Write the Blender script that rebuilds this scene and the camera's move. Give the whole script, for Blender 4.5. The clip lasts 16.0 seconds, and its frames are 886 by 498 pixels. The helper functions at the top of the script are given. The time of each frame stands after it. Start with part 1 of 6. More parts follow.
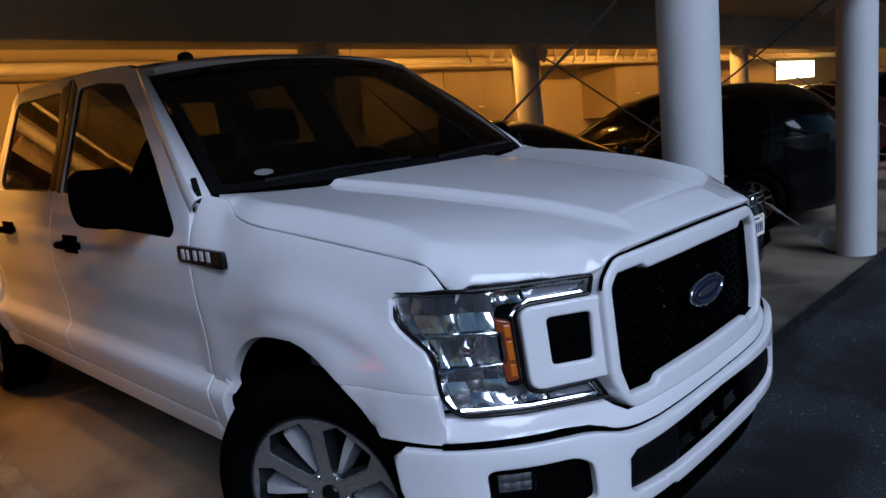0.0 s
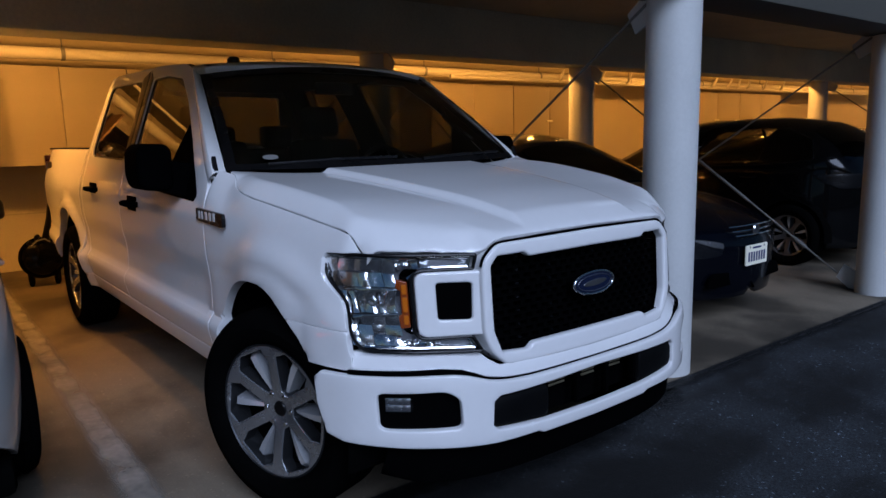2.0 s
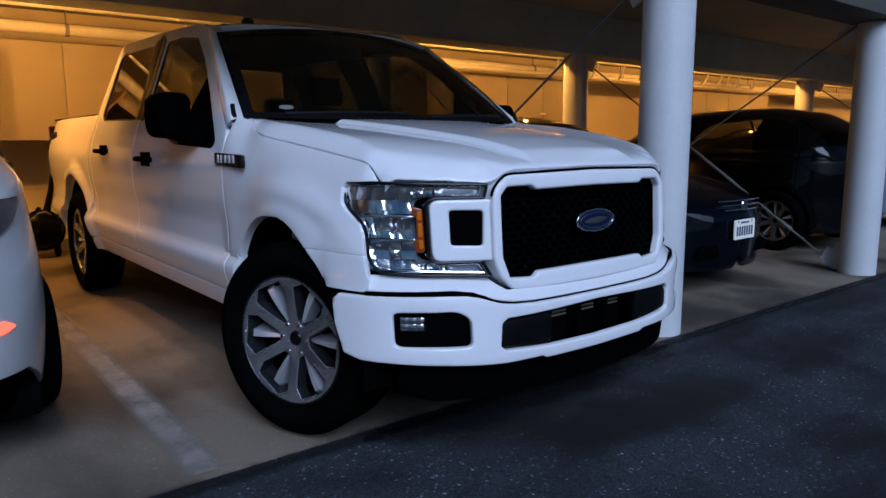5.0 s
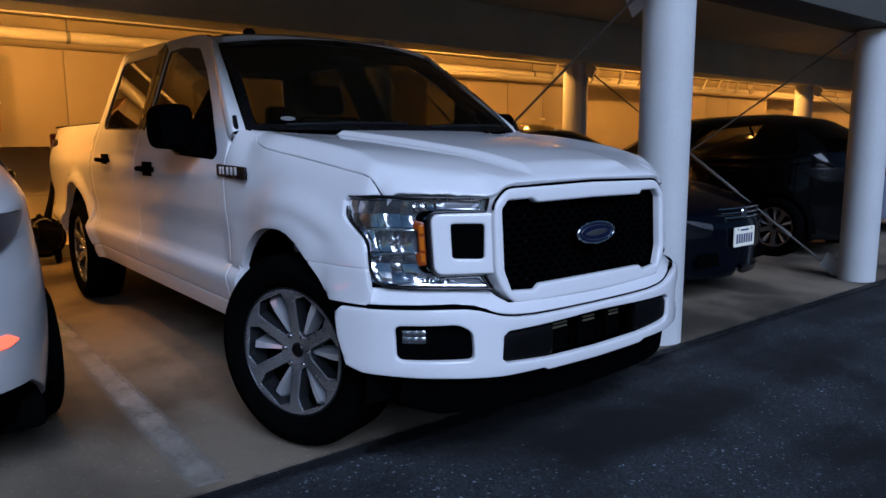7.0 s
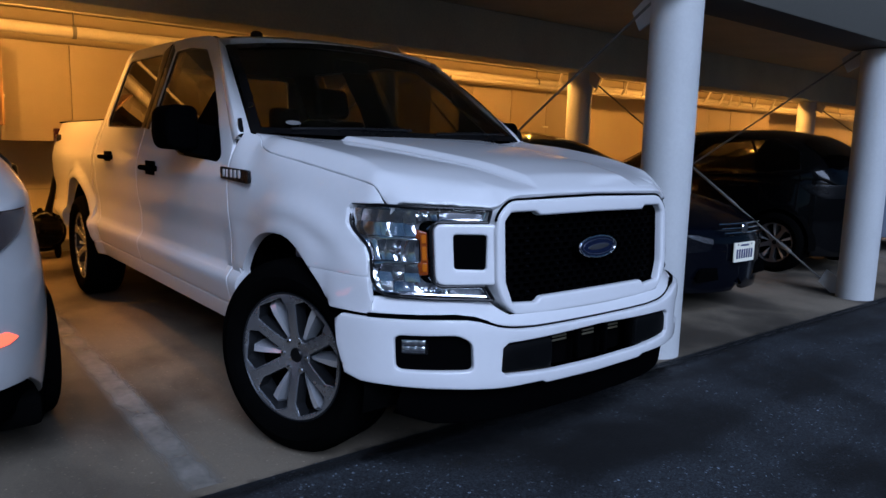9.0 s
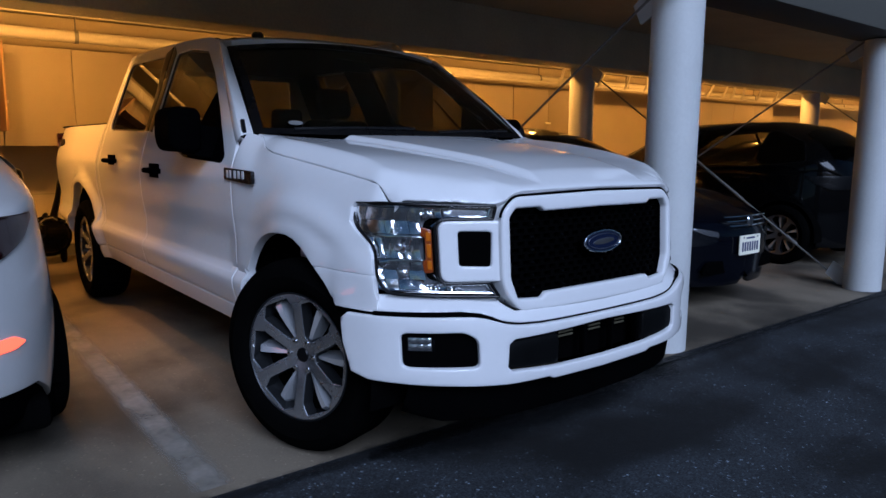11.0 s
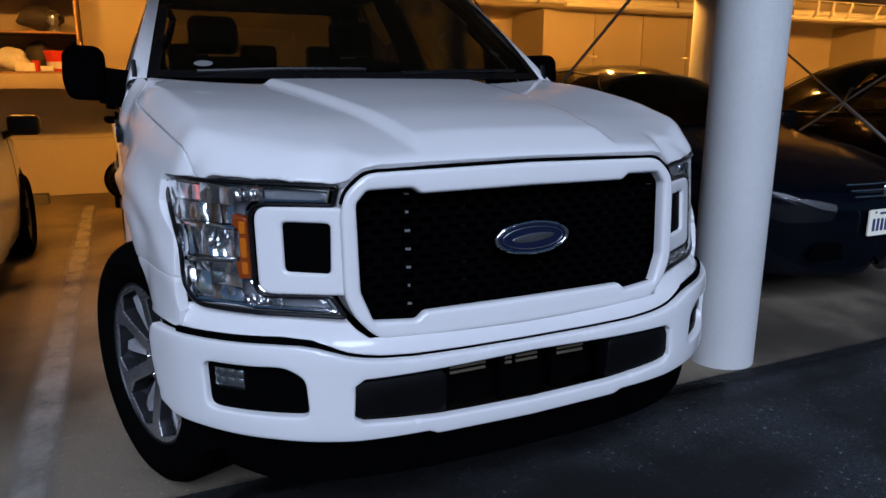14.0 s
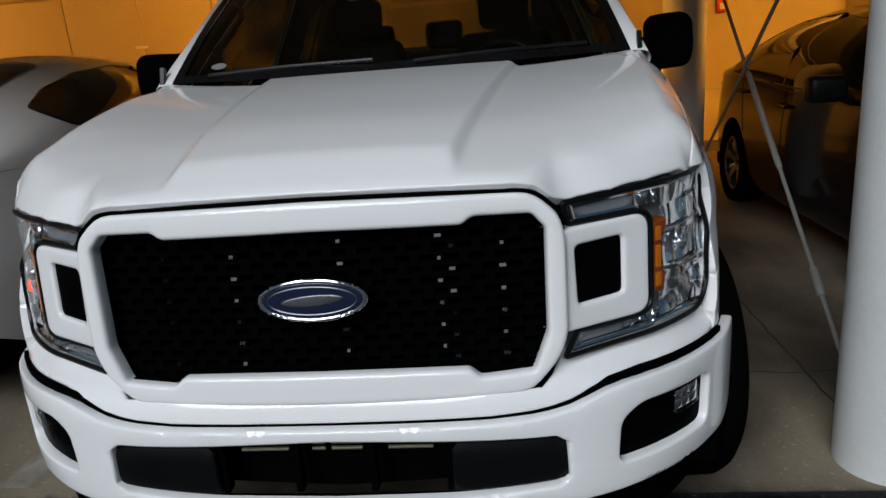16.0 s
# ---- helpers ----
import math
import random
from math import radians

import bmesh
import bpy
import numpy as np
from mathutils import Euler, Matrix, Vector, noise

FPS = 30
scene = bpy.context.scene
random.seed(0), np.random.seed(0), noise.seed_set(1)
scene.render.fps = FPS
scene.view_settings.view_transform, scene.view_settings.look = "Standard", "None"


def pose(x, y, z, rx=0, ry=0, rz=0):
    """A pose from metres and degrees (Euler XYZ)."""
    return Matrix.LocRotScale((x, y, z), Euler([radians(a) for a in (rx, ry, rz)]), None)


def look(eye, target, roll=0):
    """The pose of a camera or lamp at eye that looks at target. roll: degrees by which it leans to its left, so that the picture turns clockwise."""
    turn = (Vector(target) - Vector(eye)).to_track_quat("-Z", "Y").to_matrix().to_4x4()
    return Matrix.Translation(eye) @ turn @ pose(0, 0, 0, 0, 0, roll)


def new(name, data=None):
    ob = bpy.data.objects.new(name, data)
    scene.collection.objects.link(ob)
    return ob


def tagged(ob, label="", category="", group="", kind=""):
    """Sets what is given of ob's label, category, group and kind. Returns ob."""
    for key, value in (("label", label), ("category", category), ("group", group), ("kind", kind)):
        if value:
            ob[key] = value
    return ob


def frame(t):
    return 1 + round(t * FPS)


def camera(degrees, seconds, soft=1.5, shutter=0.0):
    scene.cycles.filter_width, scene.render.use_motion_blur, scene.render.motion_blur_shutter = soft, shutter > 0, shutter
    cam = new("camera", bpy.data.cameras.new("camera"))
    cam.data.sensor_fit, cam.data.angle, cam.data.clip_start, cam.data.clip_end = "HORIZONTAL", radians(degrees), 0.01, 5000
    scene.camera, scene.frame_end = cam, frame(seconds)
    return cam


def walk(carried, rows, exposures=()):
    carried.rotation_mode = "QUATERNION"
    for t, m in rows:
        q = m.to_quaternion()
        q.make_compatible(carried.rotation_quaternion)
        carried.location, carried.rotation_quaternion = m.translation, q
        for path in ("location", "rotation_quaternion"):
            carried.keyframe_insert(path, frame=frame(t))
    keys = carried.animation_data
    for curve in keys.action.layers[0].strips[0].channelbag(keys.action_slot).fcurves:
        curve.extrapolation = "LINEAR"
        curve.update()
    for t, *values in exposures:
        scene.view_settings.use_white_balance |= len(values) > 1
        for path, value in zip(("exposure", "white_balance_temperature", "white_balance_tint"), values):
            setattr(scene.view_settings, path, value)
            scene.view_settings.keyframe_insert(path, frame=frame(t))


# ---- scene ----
cam = camera(65.0, 16.0)

# seconds, stops, kelvin, tint
EXPOSURES = [(0.0, 0.76, 6800, 18), (0.8, 0.70, 6950, 18), (1.5, 0.67, 7150, 19), (2.5, 0.88, 6250, 18), (9.0, 0.97, 6450, 18), (12.5, 0.97, 6450, 19), (13.5, 0.95, 6700, 20), (14.5, 1.04, 7700, 16), (15.0, 1.08, 8300, 15), (16.0, 1.18, 9700, 13)]
PATH = [
    (0, (-2.017, -0.765, 1.478), (-0.635, 0.635, 1.121), -6.0),
    (0.5, (-1.911, -0.922, 1.447), (-0.54, 0.494, 1.105), -4.4),
    (0.7, (-1.832, -0.999, 1.432), (-0.541, 0.47, 1.015), -3.2),
    (1, (-1.792, -1.108, 1.441), (-0.532, 0.392, 1.036), -1.5),
    (1.5, (-1.872, -1.362, 1.429), (-0.779, 0.279, 1.098), -0.0),
    (2, (-1.997, -1.537, 1.444), (-0.798, 0.032, 1.124), -1.3),
    (2.5, (-2.121, -1.532, 1.404), (-0.778, -0.075, 1.133), -1.0),
    (3, (-2.191, -1.53, 1.305), (-0.843, -0.078, 1.032), 0.1),
    (3.5, (-2.189, -1.587, 1.208), (-0.889, -0.098, 0.905), 0.3),
    (4, (-2.183, -1.629, 1.185), (-0.965, -0.074, 0.874), -1.1),
    (6.5, (-2.198, -1.633, 1.248), (-0.942, -0.107, 0.943), 0.9),
    (7, (-2.198, -1.632, 1.246), (-0.968, -0.084, 0.946), -0.3),
    (7.5, (-2.207, -1.636, 1.256), (-0.957, -0.105, 0.952), 1.4),
    (8, (-2.203, -1.623, 1.259), (-1.0, -0.057, 0.941), 0.9),
    (8.5, (-2.2, -1.623, 1.26), (-1.016, -0.052, 0.896), 1.3),
    (9, (-2.207, -1.623, 1.27), (-0.973, -0.076, 0.98), 1.4),
    (11.5, (-2.204, -1.619, 1.265), (-0.978, -0.067, 0.967), 0.1),
    (12, (-2.151, -1.572, 1.275), (-0.885, -0.058, 0.948), -0.5),
    (12.5, (-1.997, -1.529, 1.271), (-0.744, -0.003, 0.95), -1.7),
    (13, (-1.695, -1.578, 1.285), (-0.663, 0.097, 0.924), -2.2),
    (13.5, (-1.341, -1.535, 1.26), (-0.385, 0.163, 0.81), -1.6),
    (14, (-0.982, -1.417, 1.297), (-0.173, 0.352, 0.832), 0.1),
    (14.5, (-0.619, -1.427, 1.316), (-0.335, 0.458, 0.712), -4.8),
    (15, (-0.241, -1.42, 1.335), (-0.102, 0.479, 0.723), -3.2),
    (15.5, (0.11, -1.272, 1.347), (0.183, 0.644, 0.777), -1.4),
    (16, (0.423, -1.159, 1.363), (0.207, 0.752, 0.815), -4.5),
]
walk(cam, [(t, look(eye, target, roll)) for t, eye, target, roll in PATH], EXPOSURES)

# ---- world, sun, lamps ----
world = bpy.data.worlds.new("dusk_sky")
scene.world = world
world.use_nodes = True
wn = world.node_tree
sky = wn.nodes.new("ShaderNodeTexSky")
sky.sky_type = 'NISHITA'
sky.sun_disc = False
sky.sun_elevation = radians(6)
sky.sun_rotation = radians(200)
sky.air_density, sky.dust_density, sky.ozone_density = 1.0, 0.6, 4.0
wn.nodes["Background"].inputs["Strength"].default_value = 0.034
wn.links.new(sky.outputs[0], wn.nodes["Background"].inputs["Color"])

sun_data = bpy.data.lights.new("dusk_sun", 'SUN')
sun_data.energy, sun_data.angle, sun_data.color = 1.70, radians(36), (0.53, 0.70, 0.99)
sun = new("dusk_sun", sun_data)
sun.matrix_world = look((-3.9, -11.6, 9.6), (0, 0.5, 0.8))

SODIUM, LAMP_W = (1.0, 0.45, 0.09), 96


def lamp_tube(x, y, z, power):
    """The light of one ceiling tube, long in x: two round lamps."""
    for dx in (-0.32, 0.32):
        d = bpy.data.lights.new("ceiling_tube_light", 'POINT')
        d.shadow_soft_size, d.energy, d.color = 0.06, power / 2, SODIUM
        o = new("ceiling_tube_light", d)
        o.location = (x + dx, y, z)


# ---- materials ----
def principled(name, base, rough=0.5, metal=0.0):
    m = bpy.data.materials.new(name)
    m.use_nodes = True
    b = m.node_tree.nodes["Principled BSDF"]
    b.inputs["Base Color"].default_value = (*base, 1)
    b.inputs["Roughness"].default_value = rough
    b.inputs["Metallic"].default_value = metal
    return m, m.node_tree.nodes, m.node_tree.links, b


def surface(name, base, rough=0.5, metal=0.0, fine=60.0, coarse=2.0, vary=0.25, bump=0.1, spread=0.15, coat=0.0, specks=0.0):
    """A material with grain and stains at two scales, relief and uneven gloss."""
    m, n, l, b = principled(name, base, rough, metal)
    geo = n.new("ShaderNodeTexCoord")
    a, c = n.new("ShaderNodeTexNoise"), n.new("ShaderNodeTexNoise")
    a.inputs["Scale"].default_value, a.inputs["Detail"].default_value = fine, 6
    c.inputs["Scale"].default_value, c.inputs["Detail"].default_value = coarse, 5
    c.inputs["Roughness"].default_value = 0.62
    for t in (a, c):
        l.new(geo.outputs["Object"], t.inputs["Vector"])
    mix = n.new("ShaderNodeMath")
    mix.operation = 'MULTIPLY_ADD'
    l.new(c.outputs["Fac"], mix.inputs[0])
    mix.inputs[1].default_value = 0.62
    half = n.new("ShaderNodeMath")
    half.operation = 'MULTIPLY'
    half.inputs[1].default_value = 0.38
    l.new(a.outputs["Fac"], half.inputs[0])
    l.new(half.outputs[0], mix.inputs[2])
    ramp = n.new("ShaderNodeMapRange")
    ramp.inputs["From Min"].default_value, ramp.inputs["From Max"].default_value = 0.3, 0.7
    ramp.inputs["To Min"].default_value, ramp.inputs["To Max"].default_value = 1 - vary, 1 + vary
    l.new(mix.outputs[0], ramp.inputs["Value"])
    tint = n.new("ShaderNodeVectorMath")
    tint.operation = 'SCALE'
    tint.inputs[0].default_value = base
    l.new(ramp.outputs[0], tint.inputs["Scale"])
    colour = tint.outputs[0]
    if specks:
        v = n.new("ShaderNodeTexVoronoi")
        v.inputs["Scale"].default_value = 160
        l.new(geo.outputs["Object"], v.inputs["Vector"])
        pick = n.new("ShaderNodeMapRange")
        pick.inputs["From Min"].default_value, pick.inputs["From Max"].default_value = 0.15, 0.9
        pick.inputs["To Min"].default_value, pick.inputs["To Max"].default_value = 1 - specks, 1 + specks
        sep = n.new("ShaderNodeSeparateColor")
        l.new(v.outputs["Color"], sep.inputs[0])
        l.new(sep.outputs[0], pick.inputs["Value"])
        more = n.new("ShaderNodeVectorMath")
        more.operation = 'SCALE'
        l.new(colour, more.inputs[0])
        l.new(pick.outputs[0], more.inputs["Scale"])
        colour = more.outputs[0]
    l.new(colour, b.inputs["Base Color"])
    gloss = n.new("ShaderNodeMapRange")
    gloss.inputs["To Min"].default_value, gloss.inputs["To Max"].default_value = max(0.02, rough - spread), min(1, rough + spread)
    l.new(c.outputs["Fac"], gloss.inputs["Value"])
    l.new(gloss.outputs[0], b.inputs["Roughness"])
    if bump:
        bp = n.new("ShaderNodeBump")
        bp.inputs["Strength"].default_value, bp.inputs["Distance"].default_value = bump, 0.01
        l.new(mix.outputs[0], bp.inputs["Height"])
        l.new(bp.outputs[0], b.inputs["Normal"])
    b.inputs["Coat Weight"].default_value = coat
    b.inputs["Coat Roughness"].default_value = 0.04
    return m


def glass(name, tint, rough=0.0, alpha_mix=0.6):
    """Thin glazing: mostly see-through, with a mirror-like face."""
    m = bpy.data.materials.new(name)
    m.use_nodes = True
    n, l = m.node_tree.nodes, m.node_tree.links
    n.clear()
    out, mix = n.new("ShaderNodeOutputMaterial"), n.new("ShaderNodeMixShader")
    clear, shine, face = n.new("ShaderNodeBsdfTransparent"), n.new("ShaderNodeBsdfGlossy"), n.new("ShaderNodeLayerWeight")
    clear.inputs["Color"].default_value = (*tint, 1)
    shine.inputs["Roughness"].default_value = rough
    shine.inputs["Color"].default_value = (1, 1, 1, 1)
    face.inputs["Blend"].default_value = 0.5
    rise, gloss = n.new("ShaderNodeMath"), n.new("ShaderNodeMath")
    rise.operation, gloss.operation = 'POWER', 'MULTIPLY_ADD'
    rise.inputs[1].default_value = 5.0
    gloss.inputs[1].default_value, gloss.inputs[2].default_value = 0.955, 0.045
    l.new(face.outputs["Facing"], rise.inputs[0])
    l.new(rise.outputs[0], gloss.inputs[0])
    l.new(gloss.outputs[0], mix.inputs[0])
    l.new(clear.outputs[0], mix.inputs[1])
    l.new(shine.outputs[0], mix.inputs[2])
    l.new(mix.outputs[0], out.inputs[0])
    return m


def glow(name, colour, strength):
    m, n, l, b = principled(name, colour, 0.5)
    b.inputs["Emission Color"].default_value = (*colour, 1)
    b.inputs["Emission Strength"].default_value = strength
    return m


def worn_ground(name, base, rough, patch, low, high, stretch, grit, bump):
    """Ground with large worn patches, drawn-out dark streaks, grit and pale chips."""
    m = surface(name, base, rough, fine=120, coarse=2.2, vary=0.15 + 0.6 * grit, bump=bump, specks=grit)
    n, l = m.node_tree.nodes, m.node_tree.links
    b = n["Principled BSDF"]
    colour = b.inputs["Base Color"].links[0].from_socket
    geo, mp = n.new("ShaderNodeTexCoord"), n.new("ShaderNodeMapping")
    mp.inputs["Scale"].default_value = stretch
    mp.inputs["Rotation"].default_value = (0, 0, 0.25)
    l.new(geo.outputs["Object"], mp.inputs["Vector"])
    big, streak, chip = n.new("ShaderNodeTexNoise"), n.new("ShaderNodeTexNoise"), n.new("ShaderNodeTexVoronoi")
    big.inputs["Scale"].default_value, big.inputs["Detail"].default_value, big.inputs["Distortion"].default_value = patch, 9, 0.5
    streak.inputs["Scale"].default_value, streak.inputs["Detail"].default_value = 1.0, 7
    chip.inputs["Scale"].default_value = 52
    l.new(geo.outputs["Object"], big.inputs["Vector"])
    l.new(mp.outputs[0], streak.inputs["Vector"])
    warp, bent = n.new("ShaderNodeTexNoise"), n.new("ShaderNodeVectorMath")
    warp.inputs["Scale"].default_value, warp.inputs["Detail"].default_value = 70, 3
    bent.operation = 'MULTIPLY_ADD'
    bent.inputs[1].default_value = (0.03, 0.03, 0.03)
    l.new(geo.outputs["Object"], warp.inputs["Vector"])
    l.new(warp.outputs["Color"], bent.inputs[0])
    l.new(geo.outputs["Object"], bent.inputs[2])
    l.new(bent.outputs[0], chip.inputs["Vector"])
    both = n.new("ShaderNodeMath")
    both.operation = 'ADD'
    l.new(big.outputs["Fac"], both.inputs[0])
    l.new(streak.outputs["Fac"], both.inputs[1])
    level = n.new("ShaderNodeMapRange")
    level.interpolation_type = 'SMOOTHSTEP'
    level.inputs["From Min"].default_value, level.inputs["From Max"].default_value = 0.84, 1.16
    level.inputs["To Min"].default_value, level.inputs["To Max"].default_value = low, high
    l.new(both.outputs[0], level.inputs["Value"])
    dot = n.new("ShaderNodeMapRange")
    dot.inputs["From Min"].default_value, dot.inputs["From Max"].default_value = 0.08, 0.36
    dot.inputs["To Min"].default_value, dot.inputs["To Max"].default_value = 26 * grit, 0.0
    l.new(chip.outputs["Distance"], dot.inputs["Value"])
    few, tone = n.new("ShaderNodeMapRange"), n.new("ShaderNodeSeparateColor")
    l.new(chip.outputs["Color"], tone.inputs[0])
    few.inputs["From Min"].default_value, few.inputs["From Max"].default_value = 0.68, 1.10
    l.new(tone.outputs[0], few.inputs["Value"])
    lit = n.new("ShaderNodeMath")
    lit.operation = 'MULTIPLY'
    l.new(dot.outputs[0], lit.inputs[0])
    l.new(few.outputs[0], lit.inputs[1])
    plus = n.new("ShaderNodeMath")
    plus.operation = 'ADD'
    plus.inputs[1].default_value = 1.0
    l.new(lit.outputs[0], plus.inputs[0])
    pair = n.new("ShaderNodeMath")
    pair.operation = 'MULTIPLY'
    l.new(level.outputs[0], pair.inputs[0])
    l.new(plus.outputs[0], pair.inputs[1])
    done = n.new("ShaderNodeVectorMath")
    done.operation = 'SCALE'
    l.new(colour, done.inputs[0])
    l.new(pair.outputs[0], done.inputs["Scale"])
    l.new(done.outputs[0], b.inputs["Base Color"])
    return m


CONCRETE = worn_ground("slab_concrete", (0.120, 0.096, 0.068), 0.72, 0.8, 0.36, 1.45, (0.9, 0.35, 1), 0.05, 0.2)
ASPHALT = worn_ground("asphalt", (0.0125, 0.0155, 0.0186), 0.85, 1.3, 0.12, 1.75, (0.38, 2.1, 1), 0.6, 0.7)
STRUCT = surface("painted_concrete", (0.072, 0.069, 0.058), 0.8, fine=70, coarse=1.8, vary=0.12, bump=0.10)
ALLEY = surface("alley_plaster", (0.55, 0.54, 0.51), 0.85, fine=50, coarse=1.2, vary=0.12, bump=0.15)
COLUMN = surface("column_paint", (0.57, 0.58, 0.57), 0.55, fine=55, coarse=2.5, vary=0.07, bump=0.10)
# the soffit's concrete in a paler copy: light on the beam put into colour
BEAM = surface("lit_beam_concrete", (0.60, 0.57, 0.43), 0.85, fine=40, coarse=1.2, vary=0.2, bump=0.2)
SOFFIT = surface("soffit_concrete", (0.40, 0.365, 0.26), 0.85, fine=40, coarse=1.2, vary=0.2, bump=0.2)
WALLP = surface("wall_paint", (0.50, 0.43, 0.30), 0.7, fine=60, coarse=1.0, vary=0.10, bump=0.12)
LOCKER = surface("locker_paint", (0.36, 0.30, 0.21), 0.6, fine=80, coarse=1.6, vary=0.08, bump=0.05)
PALE = surface("pale_sticker", (0.16, 0.16, 0.155), 0.6, fine=80, coarse=9, vary=0.15, bump=0.0)
STEEL = surface("galvanised_rod", (0.19, 0.185, 0.17), 0.55, 0.0, fine=80, coarse=4, vary=0.2, bump=0.05)
PIPE = surface("pipe_paint", (0.66, 0.62, 0.52), 0.5, fine=50, coarse=3, vary=0.1, bump=0.05)


def faded_line(name, base):
    """Old line paint, worn away in spots and towards its edges."""
    m = surface(name, base, 0.8, fine=30, coarse=4, vary=0.35, bump=0.05)
    n, l = m.node_tree.nodes, m.node_tree.links
    out, body = n["Material Output"], n["Principled BSDF"]
    geo, sep, away_x, edge = n.new("ShaderNodeTexCoord"), n.new("ShaderNodeSeparateXYZ"), n.new("ShaderNodeMath"), n.new("ShaderNodeMapRange")
    wear, mul, gone, mix = n.new("ShaderNodeTexNoise"), n.new("ShaderNodeMath"), n.new("ShaderNodeBsdfTransparent"), n.new("ShaderNodeMixShader")
    l.new(geo.outputs["Object"], sep.inputs[0])
    away_x.operation, mul.operation = 'ABSOLUTE', 'MULTIPLY'
    l.new(sep.outputs["X"], away_x.inputs[0])
    edge.interpolation_type = 'SMOOTHSTEP'
    edge.inputs["From Min"].default_value, edge.inputs["From Max"].default_value = 0.025, 0.098
    edge.inputs["To Min"].default_value, edge.inputs["To Max"].default_value = 1.0, 0.0
    l.new(away_x.outputs[0], edge.inputs["Value"])
    wear.inputs["Scale"].default_value, wear.inputs["Detail"].default_value = 5.0, 7
    l.new(geo.outputs["Object"], wear.inputs["Vector"])
    l.new(edge.outputs[0], mul.inputs[0])
    l.new(wear.outputs["Fac"], mul.inputs[1])
    more = n.new("ShaderNodeMapRange")
    more.inputs["From Min"].default_value, more.inputs["From Max"].default_value = 0.0, 0.54
    more.inputs["To Max"].default_value = 0.78
    l.new(mul.outputs[0], more.inputs["Value"])
    l.new(more.outputs[0], mix.inputs[0])
    l.new(gone.outputs[0], mix.inputs[1])
    l.new(body.outputs[0], mix.inputs[2])
    l.new(mix.outputs[0], out.inputs[0])
    return m


LINE = faded_line("worn_line_paint", (0.30, 0.275, 0.235))


# ---- building blocks ----
def thing(name, label, category, group="", kind="", at=(0, 0, 0), turn=0.0):
    e = new(name)
    e.empty_display_size = 0.1
    e.matrix_world = pose(*at, 0, 0, turn)
    return tagged(e, label, category, group, kind)


def smooth(me, angle=35):
    me.polygons.foreach_set("use_smooth", [True] * len(me.polygons))
    me.set_sharp_from_angle(angle=radians(angle))


def part(name, bm, material, parent=None, label="", angle=35):
    """Links a bmesh as one mesh object, under a thing or a part."""
    me = bpy.data.meshes.new(name)
    bm.to_mesh(me)
    bm.free()
    for mt in (material if isinstance(material, (list, tuple)) else [material]):
        me.materials.append(mt)
    smooth(me, angle)
    ob = new(name, me)
    if parent is not None:
        ob.parent = parent
    if label:
        ob["label"] = label
    return ob


def add_box(bm, lo, hi, bevel=0.0, segs=2, m=None):
    got = bmesh.ops.create_cube(bm, size=1)["verts"]
    size = [b - a for a, b in zip(lo, hi)]
    mid = [(a + b) / 2 for a, b in zip(lo, hi)]
    bmesh.ops.transform(bm, matrix=Matrix.Translation(mid) @ Matrix.Diagonal((*size, 1)), verts=got)
    if bevel:
        edges = list({e for v in got for e in v.link_edges})
        got = bmesh.ops.bevel(bm, geom=edges, offset=bevel, segments=segs, affect='EDGES', profile=0.5)["verts"]
    if m is not None:
        bmesh.ops.transform(bm, matrix=m, verts=[v for v in got if v.is_valid])
    return bm


def box(lo, hi, bevel=0.0, segs=2, m=None):
    return add_box(bmesh.new(), lo, hi, bevel, segs, m)


def add_tube(bm, pts, r, sides=12, cap=True, radii=None):
    """A round tube along points."""
    pts = [Vector(p) for p in pts]
    rings = []
    prev = None
    for i, p in enumerate(pts):
        d = (pts[min(i + 1, len(pts) - 1)] - pts[max(i - 1, 0)]).normalized()
        side = d.cross(Vector((0, 0, 1)))
        if side.length < 1e-3:
            side = d.cross(Vector((0, 1, 0)))
        side.normalize()
        if prev is not None and side.dot(prev) < 0:
            side = -side
        prev = side
        up = side.cross(d)
        rr = radii[i] if radii else r
        rings.append([bm.verts.new(p + rr * (math.cos(a) * side + math.sin(a) * up)) for a in (2 * math.pi * k / sides for k in range(sides))])
    for a, b in zip(rings, rings[1:]):
        for k in range(sides):
            bm.faces.new((a[k], a[(k + 1) % sides], b[(k + 1) % sides], b[k]))
    if cap:
        bm.faces.new(rings[0][::-1])
        bm.faces.new(rings[-1])
    return bm


def tube(pts, r, sides=12, cap=True, radii=None):
    bm = add_tube(bmesh.new(), pts, r, sides, cap, radii)
    bmesh.ops.recalc_face_normals(bm, faces=bm.faces)
    return bm


def add_lathe(bm, profile, m, sides=48):
    """Profile of (radius, height) turned about the local z of m."""
    rings = []
    for r, h in profile:
        if r < 1e-5:
            rings.append([bm.verts.new(m @ Vector((0, 0, h)))])
        else:
            rings.append([bm.verts.new(m @ Vector((r * math.cos(a), r * math.sin(a), h))) for a in (2 * math.pi * k / sides for k in range(sides))])
    for a, b in zip(rings, rings[1:]):
        for k in range(sides):
            j = (k + 1) % sides
            f = [a[k % len(a)], a[j % len(a)], b[j % len(b)], b[k % len(b)]]
            f = list(dict.fromkeys(f))
            if len(f) > 2:
                bm.faces.new(f)
    return bm


def lathe(profile, m=None, sides=48):
    bm = add_lathe(bmesh.new(), profile, m or Matrix(), sides)
    bmesh.ops.recalc_face_normals(bm, faces=bm.faces)
    return bm


